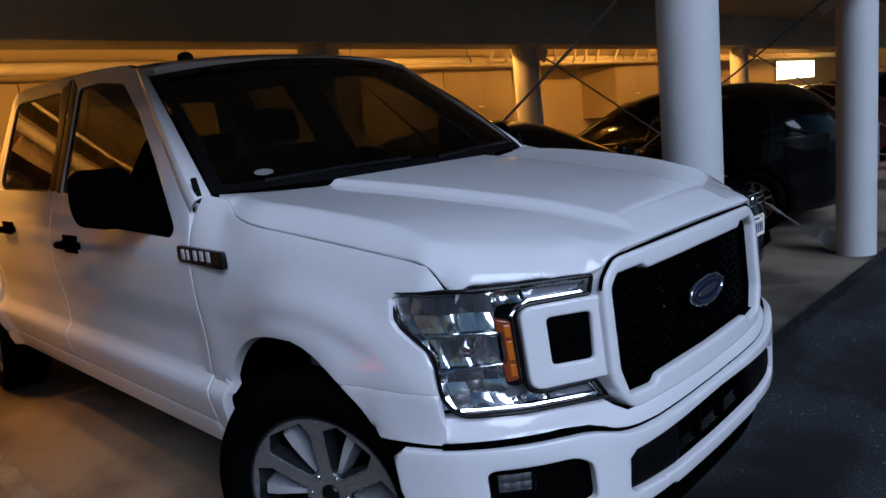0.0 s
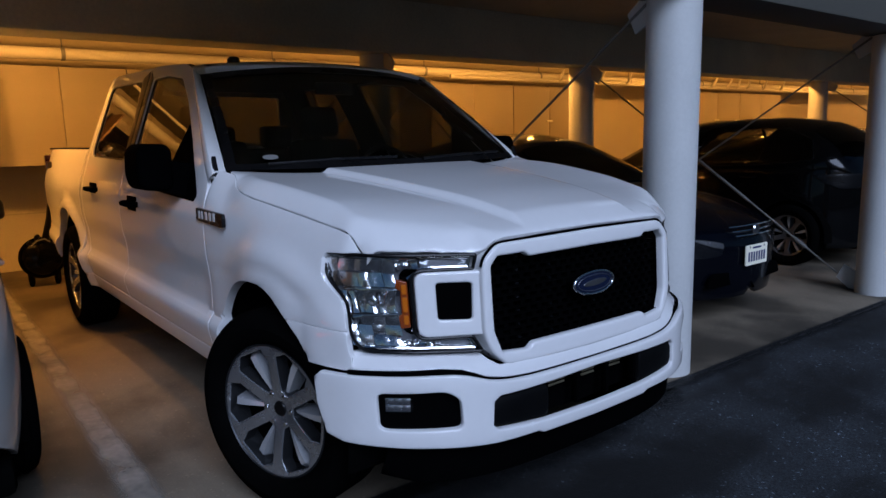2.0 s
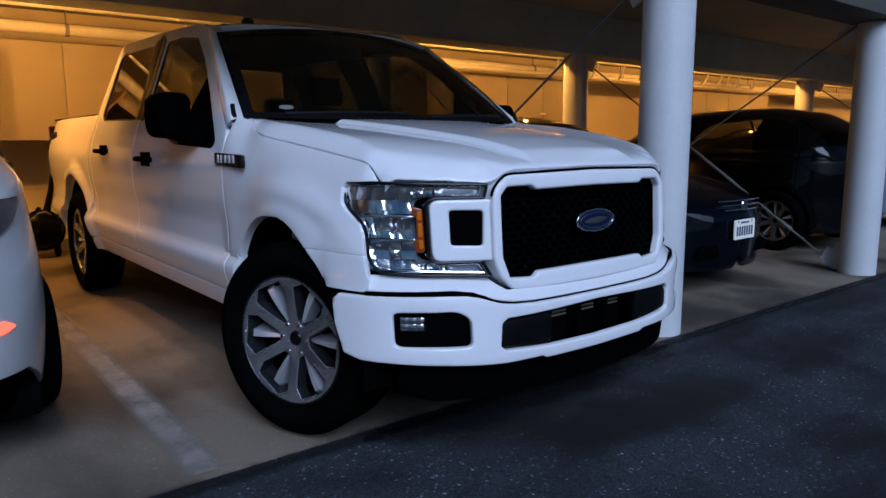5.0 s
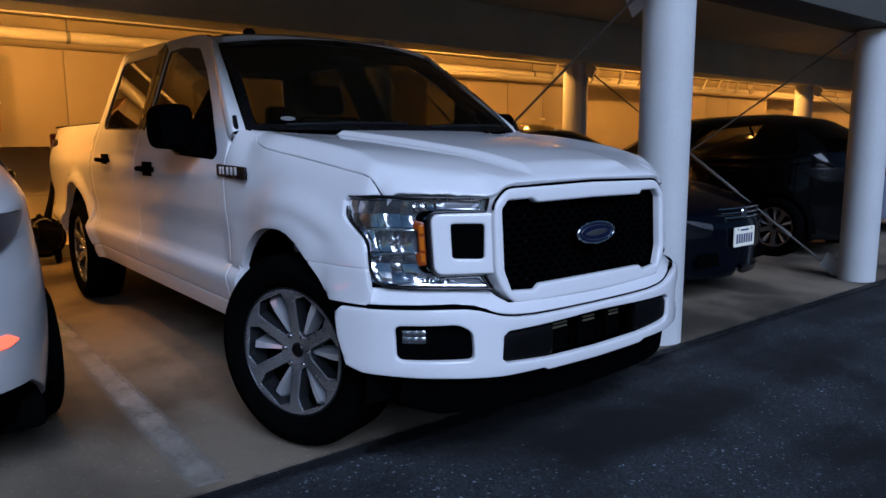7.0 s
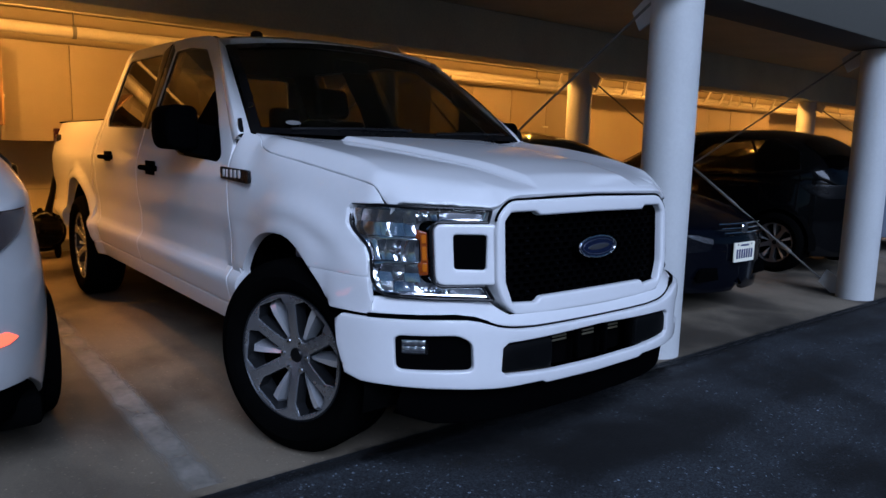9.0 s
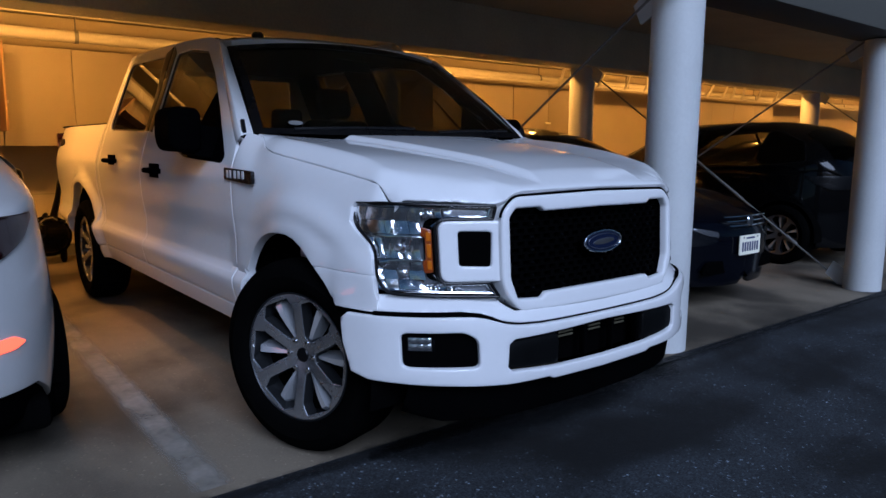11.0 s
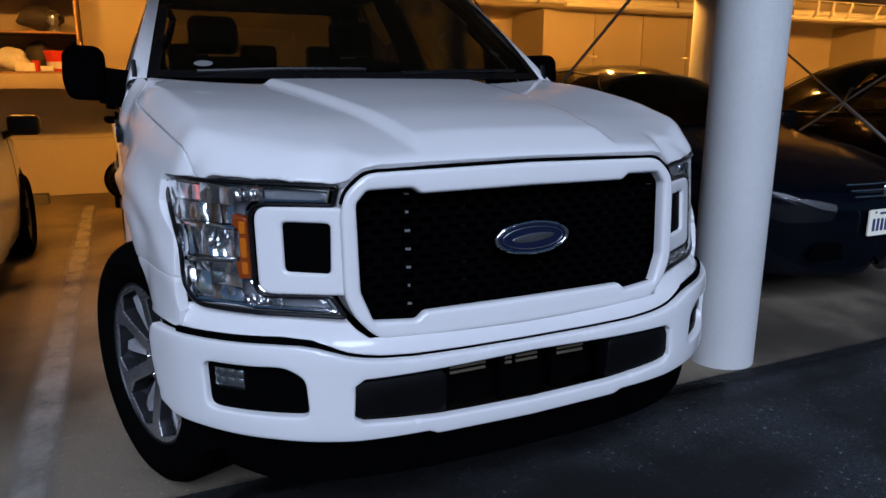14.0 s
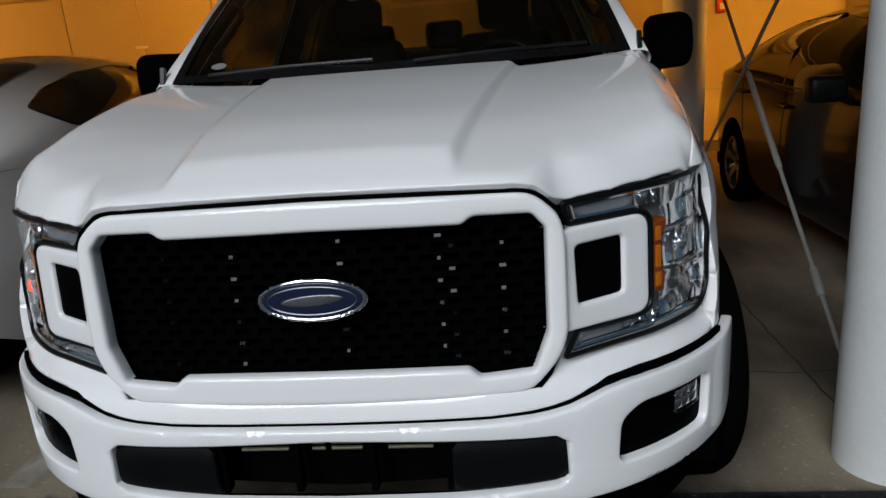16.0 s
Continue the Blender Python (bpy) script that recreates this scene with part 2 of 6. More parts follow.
def add_prism(bm, outline, h0, h1, m=None, bevel=0.0, segs=2):
    """An outline of (u, v) drawn out along w from h0 to h1; m takes (u, v, w) to the world."""
    m = m or Matrix()
    lo = [bm.verts.new(m @ Vector((u, v, h0))) for u, v in outline]
    hi = [bm.verts.new(m @ Vector((u, v, h1))) for u, v in outline]
    fs = [bm.faces.new(lo[::-1]), bm.faces.new(hi)]
    k = len(outline)
    for i in range(k):
        fs.append(bm.faces.new((lo[i], lo[(i + 1) % k], hi[(i + 1) % k], hi[i])))
    bmesh.ops.recalc_face_normals(bm, faces=fs)
    if bevel:
        rim = [e for e in fs[1].edges]
        bmesh.ops.bevel(bm, geom=rim, offset=bevel, segments=segs, affect='EDGES', profile=0.5)
    return bm


def prism(outline, h0, h1, m=None, bevel=0.0, segs=2):
    return add_prism(bmesh.new(), outline, h0, h1, m, bevel, segs)


# (u, v, w) to the world: front view (x, z, depth y), side view (y, z, x), plan (x, y, z)
FRONT = Matrix(((1, 0, 0, 0), (0, 0, 1, 0), (0, 1, 0, 0), (0, 0, 0, 1)))
SIDE = Matrix(((0, 0, 1, 0), (1, 0, 0, 0), (0, 1, 0, 0), (0, 0, 0, 1)))


# ---- the structure ----
SLAB_Y, NEAR_Y, FAR_Y, LOCK_Y, WALL_Y = 0.75, 0.905, 4.30, 7.0, 7.85
BEAM_Z, CEIL_Z = 2.20, 2.72
X0, X1 = -14.0, 30.0
COLS = (-4.57, 1.555, 4.63, 10.8, 17.0, 23.2)


def sheet(lo, hi, nx, ny, z, wobble=0.0):
    """A gently uneven ground sheet."""
    bm = bmesh.new()
    grid = [[bm.verts.new((lo[0] + (hi[0] - lo[0]) * i / nx, lo[1] + (hi[1] - lo[1]) * j / ny, z)) for j in range(ny + 1)] for i in range(nx + 1)]
    for i in range(nx + 1):
        for j in range(ny + 1):
            v = grid[i][j]
            v.co.z += wobble * noise.noise(Vector((v.co.x * 0.8, v.co.y * 0.8, 3)))
    for i in range(nx):
        for j in range(ny):
            bm.faces.new((grid[i][j], grid[i + 1][j], grid[i + 1][j + 1], grid[i][j + 1]))
    return bm


ground = part("ground", sheet((-120, -120), (120, 60), 24, 24, -0.06), ASPHALT)
tagged(ground, "dark ground stretching away round the building", "ground", kind="structure")
road = part("road", box((X0 - 20, -14, -0.055), (X1 + 20, SLAB_Y, -0.002)), ASPHALT)
tagged(road, "worn dark asphalt alley in front of the parking bays", "road", kind="structure")
floor = part("floor", box((X0, SLAB_Y, -0.2), (X1, WALL_Y + 0.2, 0.0), 0.0015), CONCRETE)
tagged(floor, "stained pale concrete parking slab", "floor", kind="structure")

wall_north = part("wall_north", box((X0, WALL_Y, 0), (X1, WALL_Y + 0.2, CEIL_Z)), WALLP)
tagged(wall_north, "painted block rear wall of the car park", "wall", kind="structure")
wall_west = part("wall_west", box((X0 - 0.2, SLAB_Y, 0), (X0, WALL_Y + 0.2, CEIL_Z)), WALLP)
tagged(wall_west, "painted end wall of the car park", "wall", kind="structure")
wall_east = part("wall_east", box((X1, SLAB_Y, 0), (X1 + 0.2, WALL_Y + 0.2, CEIL_Z)), WALLP)
tagged(wall_east, "painted end wall of the car park", "wall", kind="structure")
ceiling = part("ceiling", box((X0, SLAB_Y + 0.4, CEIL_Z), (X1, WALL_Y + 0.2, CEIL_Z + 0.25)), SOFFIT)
tagged(ceiling, "dim bare concrete ceiling slab", "ceiling", kind="structure")
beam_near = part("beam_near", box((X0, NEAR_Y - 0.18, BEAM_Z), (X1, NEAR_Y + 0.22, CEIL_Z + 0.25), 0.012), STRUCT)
tagged(beam_near, "painted concrete edge beam over the front columns", "beam", kind="structure")
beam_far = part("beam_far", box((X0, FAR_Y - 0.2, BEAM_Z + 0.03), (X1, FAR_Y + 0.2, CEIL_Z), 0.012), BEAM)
tagged(beam_far, "concrete beam over the rear columns, coloured paler in place of light", "beam", kind="structure")
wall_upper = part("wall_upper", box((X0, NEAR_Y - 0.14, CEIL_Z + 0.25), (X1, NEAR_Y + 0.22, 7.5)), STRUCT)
tagged(wall_upper, "plain upper wall of the building above the parking", "wall", kind="structure")

wall_opposite = part("wall_opposite", box((X0 - 18, -11.3, -0.05), (X1 + 18, -11.0, 3.0)), ALLEY)
tagged(wall_opposite, "plain wall closing the far side of the alley", "wall", kind="structure")


def column(x, y, top):
    c = thing("column", "round painted concrete column on the slab", "column", "columns", "structure", at=(x, y, 0))
    part("shaft", lathe([(0, 0), (0.1525, 0.0), (0.153, 0.02), (0.1525, top - 0.01), (0, top - 0.01)], sides=56), COLUMN, c)
    return c


FAR_COLS = (-4.57, 1.70, 4.645, 10.8, 17.0, 23.2)
for cx in COLS:
    column(cx, NEAR_Y, BEAM_Z)
for cx in FAR_COLS:
    column(cx, FAR_Y, BEAM_Z + 0.03)


def brace(x, lean=0.0):
    """Crossed tension rods between a front and a rear column, with gusset plates."""
    b = thing("cross_brace", "crossed steel tension rods with gusset plates between columns", "brace", "cross braces", "structure", at=(x, 0, 0))
    ya, yb, lo, hi = NEAR_Y + 0.16, FAR_Y - 0.16, 0.10, BEAM_Z - 0.06
    for z0, z1, off, turn in ((hi + 0.05, lo + 0.07, -0.014, 0.0), (lo - 0.08, hi + 0.0, 0.014, 0.62)):
        a, c = Vector((off, ya, z0)), Vector((off + lean, yb, z1))
        part("rod", tube([a, c], 0.0090, 10), STEEL, b)
        if turn:
            d = (c - a).normalized()
            mid = a + d * turn
            part("sleeve", tube([a + d * 1.26, a + d * 1.27, a + d * 1.95, a + d * 1.96], 0.016, 10, radii=[0.011, 0.0145, 0.0145, 0.011]), STEEL, b, "steel sleeve on the rod")
            part("turnbuckle", tube([mid - d * 0.07, mid - d * 0.06, mid + d * 0.06, mid + d * 0.07], 0.02, 10, radii=[0.013, 0.018, 0.018, 0.013]), STEEL, b)
    for y, s in ((ya, 1), (yb, -1)):
        for z, up in ((lo, 1), (hi, -1)):
            o = [(y - s * 0.03, z - up * 0.09), (y + s * 0.05, z - up * 0.09), (y + s * 0.16, z + up * 0.0), (y + s * 0.10, z + up * 0.12), (y - s * 0.03, z + up * 0.05)]
            part("gusset", prism(o, -0.008, 0.008, SIDE), COLUMN, b).location.x = lean if s < 0 else 0.0
    return b


for cx, fx in zip(COLS[1:5], FAR_COLS[1:5]):
    brace(cx, fx - cx)

LAMPS_X, LAMP_Y = (-7.8, -1.6, 4.2, 9.6, 15.4, 21.4), 4.9
for lx in LAMPS_X:
    lamp_tube(lx, LAMP_Y, CEIL_Z - 0.16, LAMP_W)


# ---- tools for shaped sheet metal ----
from mathutils.geometry import delaunay_2d_cdt


def curve(*pts):
    """A smooth function through (t, value) points, with no overshoot."""
    xs, ys = [p[0] for p in pts], [p[1] for p in pts]
    d = [(ys[i + 1] - ys[i]) / (xs[i + 1] - xs[i]) for i in range(len(xs) - 1)]
    m = [d[0]] + [0.0 if d[i - 1] * d[i] <= 0 else 2 * d[i - 1] * d[i] / (d[i - 1] + d[i]) for i in range(1, len(d))] + [d[-1]]

    def f(t):
        if t <= xs[0]:
            return ys[0] + m[0] * (t - xs[0])
        if t >= xs[-1]:
            return ys[-1] + m[-1] * (t - xs[-1])
        i = max(k for k in range(len(d)) if xs[k] <= t)
        h = xs[i + 1] - xs[i]
        s = (t - xs[i]) / h
        return ys[i] * (1 + 2 * s) * (1 - s) ** 2 + h * m[i] * s * (1 - s) ** 2 + ys[i + 1] * s * s * (3 - 2 * s) + h * m[i + 1] * s * s * (s - 1)
    return f


def step(a, b, t):
    t = min(1.0, max(0.0, (t - a) / (b - a)))
    return t * t * (3 - 2 * t)


def rounded(pts, r, n=4):
    """A closed outline with its corners rounded; a third number in a point is that corner's own radius."""
    out = []
    k = len(pts)
    for i, p in enumerate(pts):
        rr = p[2] if len(p) > 2 else r
        c = Vector(p[:2])
        a, b = Vector(pts[i - 1][:2]) - c, Vector(pts[(i + 1) % k][:2]) - c
        if rr <= 0:
            out.append((c.x, c.y))
            continue
        s = min(rr, 0.45 * a.length, 0.45 * b.length)
        p0, p1 = c + a.normalized() * s, c + b.normalized() * s
        for j in range(n + 1):
            t = j / n
            q = p0 * (1 - t) ** 2 + c * 2 * t * (1 - t) + p1 * t * t
            out.append((q.x, q.y))
    return out


def arc(cy, cz, r, a0, a1, n=24, sq=1.0):
    return [(cy + r * math.cos(radians(a0 + (a1 - a0) * i / n)), cz + sq * r * math.sin(radians(a0 + (a1 - a0) * i / n))) for i in range(n + 1)]


def mirrored(half):
    """A closed outline, even in u, from its half with u <= 0, given from the top centre round to the bottom centre."""
    return list(half) + [(-u, v) for u, v in reversed(half) if abs(u) > 1e-6]


def dense(loop, gap):
    out = []
    for i, p in enumerate(loop):
        q = loop[(i + 1) % len(loop)]
        d = math.dist(p, q)
        if d < 1e-5:
            continue
        n = max(1, math.ceil(d / gap))
        out += [(p[0] + (q[0] - p[0]) * k / n, p[1] + (q[1] - p[1]) * k / n) for k in range(n)]
    return out


def inside(loop, pts):
    a = np.array(loop)
    b = np.roll(a, -1, 0)
    x, y = pts[:, :1], pts[:, 1:]
    with np.errstate(divide="ignore", invalid="ignore"):
        hit = ((a[:, 1] > y) != (b[:, 1] > y)) & (x < (b[:, 0] - a[:, 0]) * (y - a[:, 1]) / (b[:, 1] - a[:, 1]) + a[:, 0])
    return hit.sum(1) % 2 == 1


def away(loops, pts):
    """Distance of points from the nearest of the outlines."""
    best = np.full(len(pts), 1e9)
    for loop in loops:
        a = np.array(loop)
        ab = np.roll(a, -1, 0) - a
        w = pts[:, None] - a[None]
        t = np.clip((w * ab).sum(-1) / np.maximum((ab * ab).sum(-1), 1e-12), 0, 1)
        best = np.minimum(best, np.hypot(*np.moveaxis(w - t[..., None] * ab, -1, 0)).min(1))
    return best


def add_panel(bm, outline, surf, holes=(), gap=0.03, roll=0.005, thick=0.02, out=None, two=False):
    """Sheet metal: the outline (u, v), less its holes, laid on the surface surf(u, v), with rolled edges and a folded rim of that depth.
    out: a direction that the outer face looks along."""
    loops = [dense(l, gap) for l in (outline, *holes)]
    allp = np.concatenate([np.array(l) for l in loops])
    lo, hi = allp.min(0), allp.max(0)
    gu, gv = np.meshgrid(np.arange(lo[0], hi[0], gap), np.arange(lo[1], hi[1], gap), indexing="ij")
    gu = gu + (np.arange(gv.shape[1]) % 2) * gap / 2
    inner = np.stack([gu.ravel(), gv.ravel()], 1)

    def keep(p, least):
        ok = inside(loops[0], p)
        for h in loops[1:]:
            ok &= ~inside(h, p)
        return p[ok & (away(loops, p) > least)] if len(p) else p
    pts = [allp]
    rings = []
    if roll:
        for k in (0.25, 0.6, 1.0):
            for l in loops:
                a = np.array(l)
                d = np.roll(a, -1, 0) - np.roll(a, 1, 0)
                nrm = np.stack([-d[:, 1], d[:, 0]], 1) / np.maximum(np.hypot(*d.T), 1e-9)[:, None]
                for s in (1, -1):
                    rings.append(keep(a + s * nrm * roll * k, roll * k * 0.85))
    pts += rings + [keep(inner, max(0.45 * gap, roll * 1.4))]
    allu = np.concatenate(pts)
    edges, base = [], 0
    for l in loops:
        edges += [(base + i, base + (i + 1) % len(l)) for i in range(len(l))]
        base += len(l)
    vs, _, fs, *_ = delaunay_2d_cdt([Vector(map(float, p)) for p in allu], edges, [], 0, 1e-6)
    v2 = np.array([tuple(v) for v in vs])
    f = np.array([t for t in fs if len(t) == 3])
    mid = v2[f].mean(1)
    ok = inside(loops[0], mid)
    for h in loops[1:]:
        ok &= ~inside(h, mid)
    area = np.abs(np.cross(v2[f[:, 1]] - v2[f[:, 0]], v2[f[:, 2]] - v2[f[:, 0]]))
    f = f[ok & (area > 1e-9)]
    dist = away(loops, v2)
    e = 1e-3
    first = surf(*v2.mean(0)) if out is None else None
    made, sinks = {}, {}
    for i in set(f.ravel().tolist()):
        u, v = map(float, v2[i])
        p = Vector(surf(u, v))
        nrm = (Vector(surf(u + e, v)) - Vector(surf(u - e, v))).cross(Vector(surf(u, v + e)) - Vector(surf(u, v - e)))
        if nrm.length < 1e-12:
            nrm = Vector(out)
        nrm.normalize()
        if nrm.dot(Vector(out)) < 0:
            nrm = -nrm
        d = float(dist[i])
        if roll and d < roll:
            p = p - nrm * roll * (1 - math.sqrt(max(0.0, 1 - (1 - d / roll) ** 2)))
        made[i], sinks[i] = bm.verts.new(p), nrm
    faces = []
    for t in f.tolist():
        a, b, c = (made[k] for k in t)
        if (b.co - a.co).cross(c.co - a.co).dot(sinks[t[0]]) < 0:
            b, c = c, b
        faces.append(bm.faces.new((a, b, c)))
    if thick:
        back = {v: i for i, v in made.items()}
        low = {}
        rim = [(ed, ed.link_faces[0]) for ed in {x for fc in faces for x in fc.edges} if len(ed.link_faces) == 1]
        for ed, fc in rim:
            for v in ed.verts:
                if v not in low:
                    low[v] = bm.verts.new(v.co - sinks[back[v]] * thick)
            a, b = ed.verts
            loop = next(lp for lp in fc.loops if lp.edge == ed)
            a, b = loop.vert, loop.link_loop_next.vert
            bm.faces.new((b, a, low[a], low[b])).material_index = 1 if two else 0
    return bm


def panel(*args, **kw):
    return add_panel(bmesh.new(), *args, **kw)


def add_grid(bm, f, nu, nv, out=None, closed=False):
    """A sheet of quads through f(s, t), s and t from 0 to 1."""
    g = [[bm.verts.new(f(i / nu, j / nv)) for j in range(nv + 1)] for i in range(nu + 1)]
    fs = []
    for i in range(nu):
        for j in range(nv):
            fs.append(bm.faces.new((g[i][j], g[i + 1][j], g[i + 1][j + 1], g[i][j + 1])))
    if out is not None:
        bm.normal_update()
        if sum(fc.normal.dot(Vector(out)) for fc in fs) < 0:
            bmesh.ops.reverse_faces(bm, faces=fs)
    return bm


def grid(f, nu, nv, out=None):
    return add_grid(bmesh.new(), f, nu, nv, out)


# ---- vehicle materials ----
def paint(name, base, rough=0.28, flake=0.02):
    m = surface(name, base, rough, fine=35, coarse=1.7, vary=flake, bump=0.0, spread=0.06, coat=1.0)
    return m


WHITE = paint("white_paint", (0.80, 0.80, 0.80), 0.5)
WHITE.node_tree.nodes["Principled BSDF"].inputs["Specular IOR Level"].default_value = 0.2
PEARL = paint("pearl_white_paint", (0.56, 0.56, 0.555), 0.45)
NAVY = paint("dark_blue_paint", (0.0014, 0.002, 0.0042), 0.15, 0.2)
BLACKP = paint("black_paint", (0.002, 0.002, 0.0022), 0.15, 0.2)
SILVER = paint("silver_blue_paint", (0.13, 0.16, 0.21), 0.28, 0.06)
MAROON = paint("dark_red_paint", (0.05, 0.010, 0.012), 0.25, 0.1)
PLASTIC = surface("black_plastic", (0.0014, 0.0014, 0.0016), 0.6, fine=220, coarse=6, vary=0.25, bump=0.12)
TRIM = surface("satin_black_trim", (0.004, 0.004, 0.0045), 0.3, fine=120, coarse=5, vary=0.2, bump=0.03)
MESH = surface("grille_black", (0.0016, 0.0016, 0.0018), 0.25, fine=120, coarse=5, vary=0.2, bump=0.03)
RUBBER = surface("tyre_rubber", (0.0022, 0.0022, 0.0022), 0.8, fine=160, coarse=8, vary=0.3, bump=0.25)
ALLOY = surface("machined_alloy", (0.46, 0.48, 0.51), 0.26, 0.88, fine=150, coarse=7, vary=0.10, bump=0.04)
DULLALLOY = surface("dull_alloy", (0.20, 0.205, 0.215), 0.38, 0.85, fine=120, coarse=7, vary=0.2, bump=0.04)
DARKALLOY = surface("dark_alloy", (0.035, 0.037, 0.04), 0.4, 0.7, fine=120, coarse=7, vary=0.15, bump=0.04)
BRIGHTALLOY = surface("polished_alloy", (0.76, 0.78, 0.81), 0.22, 0.65, fine=150, coarse=7, vary=0.08, bump=0.03)
GREYPART = surface("grey_bracket", (0.16, 0.18, 0.22), 0.5, fine=60, coarse=9, vary=0.2, bump=0.05)
GRAIN = surface("grained_plastic", (0.0022, 0.0024, 0.0027), 0.6, fine=260, coarse=6, vary=0.25, bump=0.15)
COOLER = surface("dull_cooler_metal", (0.16, 0.14, 0.09), 0.5, 0.3, fine=60, coarse=9, vary=0.2, bump=0.1)
GLINT = surface("gloss_black", (0.002, 0.002, 0.0022), 0.12, fine=120, coarse=5, vary=0.2, bump=0.0)
CHROME = surface("chrome", (0.80, 0.81, 0.82), 0.08, 1.0, fine=60, coarse=5, vary=0.05, bump=0.0, spread=0.05)
REFLECT = surface("lamp_reflector", (0.90, 0.92, 0.95), 0.17, 1.0, fine=60, coarse=20, vary=0.08, bump=0.10, spread=0.08)
SATIN = surface("satin_silver", (0.74, 0.75, 0.77), 0.3, 0.25, fine=80, coarse=6, vary=0.08, bump=0.02)
LAMPBOX = surface("lamp_bezel", (0.30, 0.32, 0.35), 0.22, 0.45, fine=80, coarse=6, vary=0.15, bump=0.05)
CLOTH = surface("dark_seat_cloth", (0.003, 0.003, 0.0033), 0.85, fine=300, coarse=5, vary=0.2, bump=0.2)
UNDER = surface("underbody_black", (0.002, 0.002, 0.002), 0.9, fine=50, coarse=4, vary=0.3, bump=0.2)
for _m, _s in ((MESH, 0.05), (GLINT, 0.16), (GRAIN, 0.10), (PLASTIC, 0.02), (UNDER, 0.03), (TRIM, 0.22), (RUBBER, 0.04), (CLOTH, 0.1)):
    _m.node_tree.nodes["Principled BSDF"].inputs["Specular IOR Level"].default_value = _s
for _m, _s in ((NAVY, 0.28), (BLACKP, 0.3), (MAROON, 0.4)):
    _m.node_tree.nodes["Principled BSDF"].inputs["Coat Weight"].default_value = _s
    _m.node_tree.nodes["Principled BSDF"].inputs["Specular IOR Level"].default_value = 0.1
for _m in (MESH, PLASTIC, UNDER, RUBBER):
    _m.node_tree.nodes["Principled BSDF"].inputs["IOR"].default_value = 1.12
CLEAR = glass("clear_lens", (0.995, 0.995, 0.995))
TINT = glass("tinted_glass", (0.07, 0.07, 0.065))
FRONTGLASS = glass("front_side_glass", (0.17, 0.175, 0.14))
REAR = glass("rear_window_glass", (0.50, 0.51, 0.46))
SCREEN = glass("windscreen_glass", (0.38, 0.39, 0.36))
AMBER, _n, _l, _b = principled("amber_lens", (0.28, 0.045, 0.004), 0.18)
_b.inputs["Coat Weight"].default_value = 1.0
# same amber lens in a brighter colour, standing in for light it catches
AMBERLIT, _n, _l, _b = principled("lit_amber_lens", (0.58, 0.135, 0.007), 0.15)
_b.inputs["Coat Weight"].default_value = 1.0
REDLENS, _n, _l, _b = principled("red_lens", (0.016, 0.002, 0.003), 0.15)
_b.inputs["Coat Weight"].default_value = 1.0
REDTAIL, _n, _l, _b = principled("bright_red_lens", (0.14, 0.005, 0.007), 0.15)
_b.inputs["Coat Weight"].default_value = 1.0
BLUE = paint("badge_blue", (0.004, 0.010, 0.036), 0.25, 0.05)
IRON = surface("brake_iron", (0.22, 0.21, 0.20), 0.45, 0.8, fine=60, coarse=9, vary=0.2, bump=0.1)


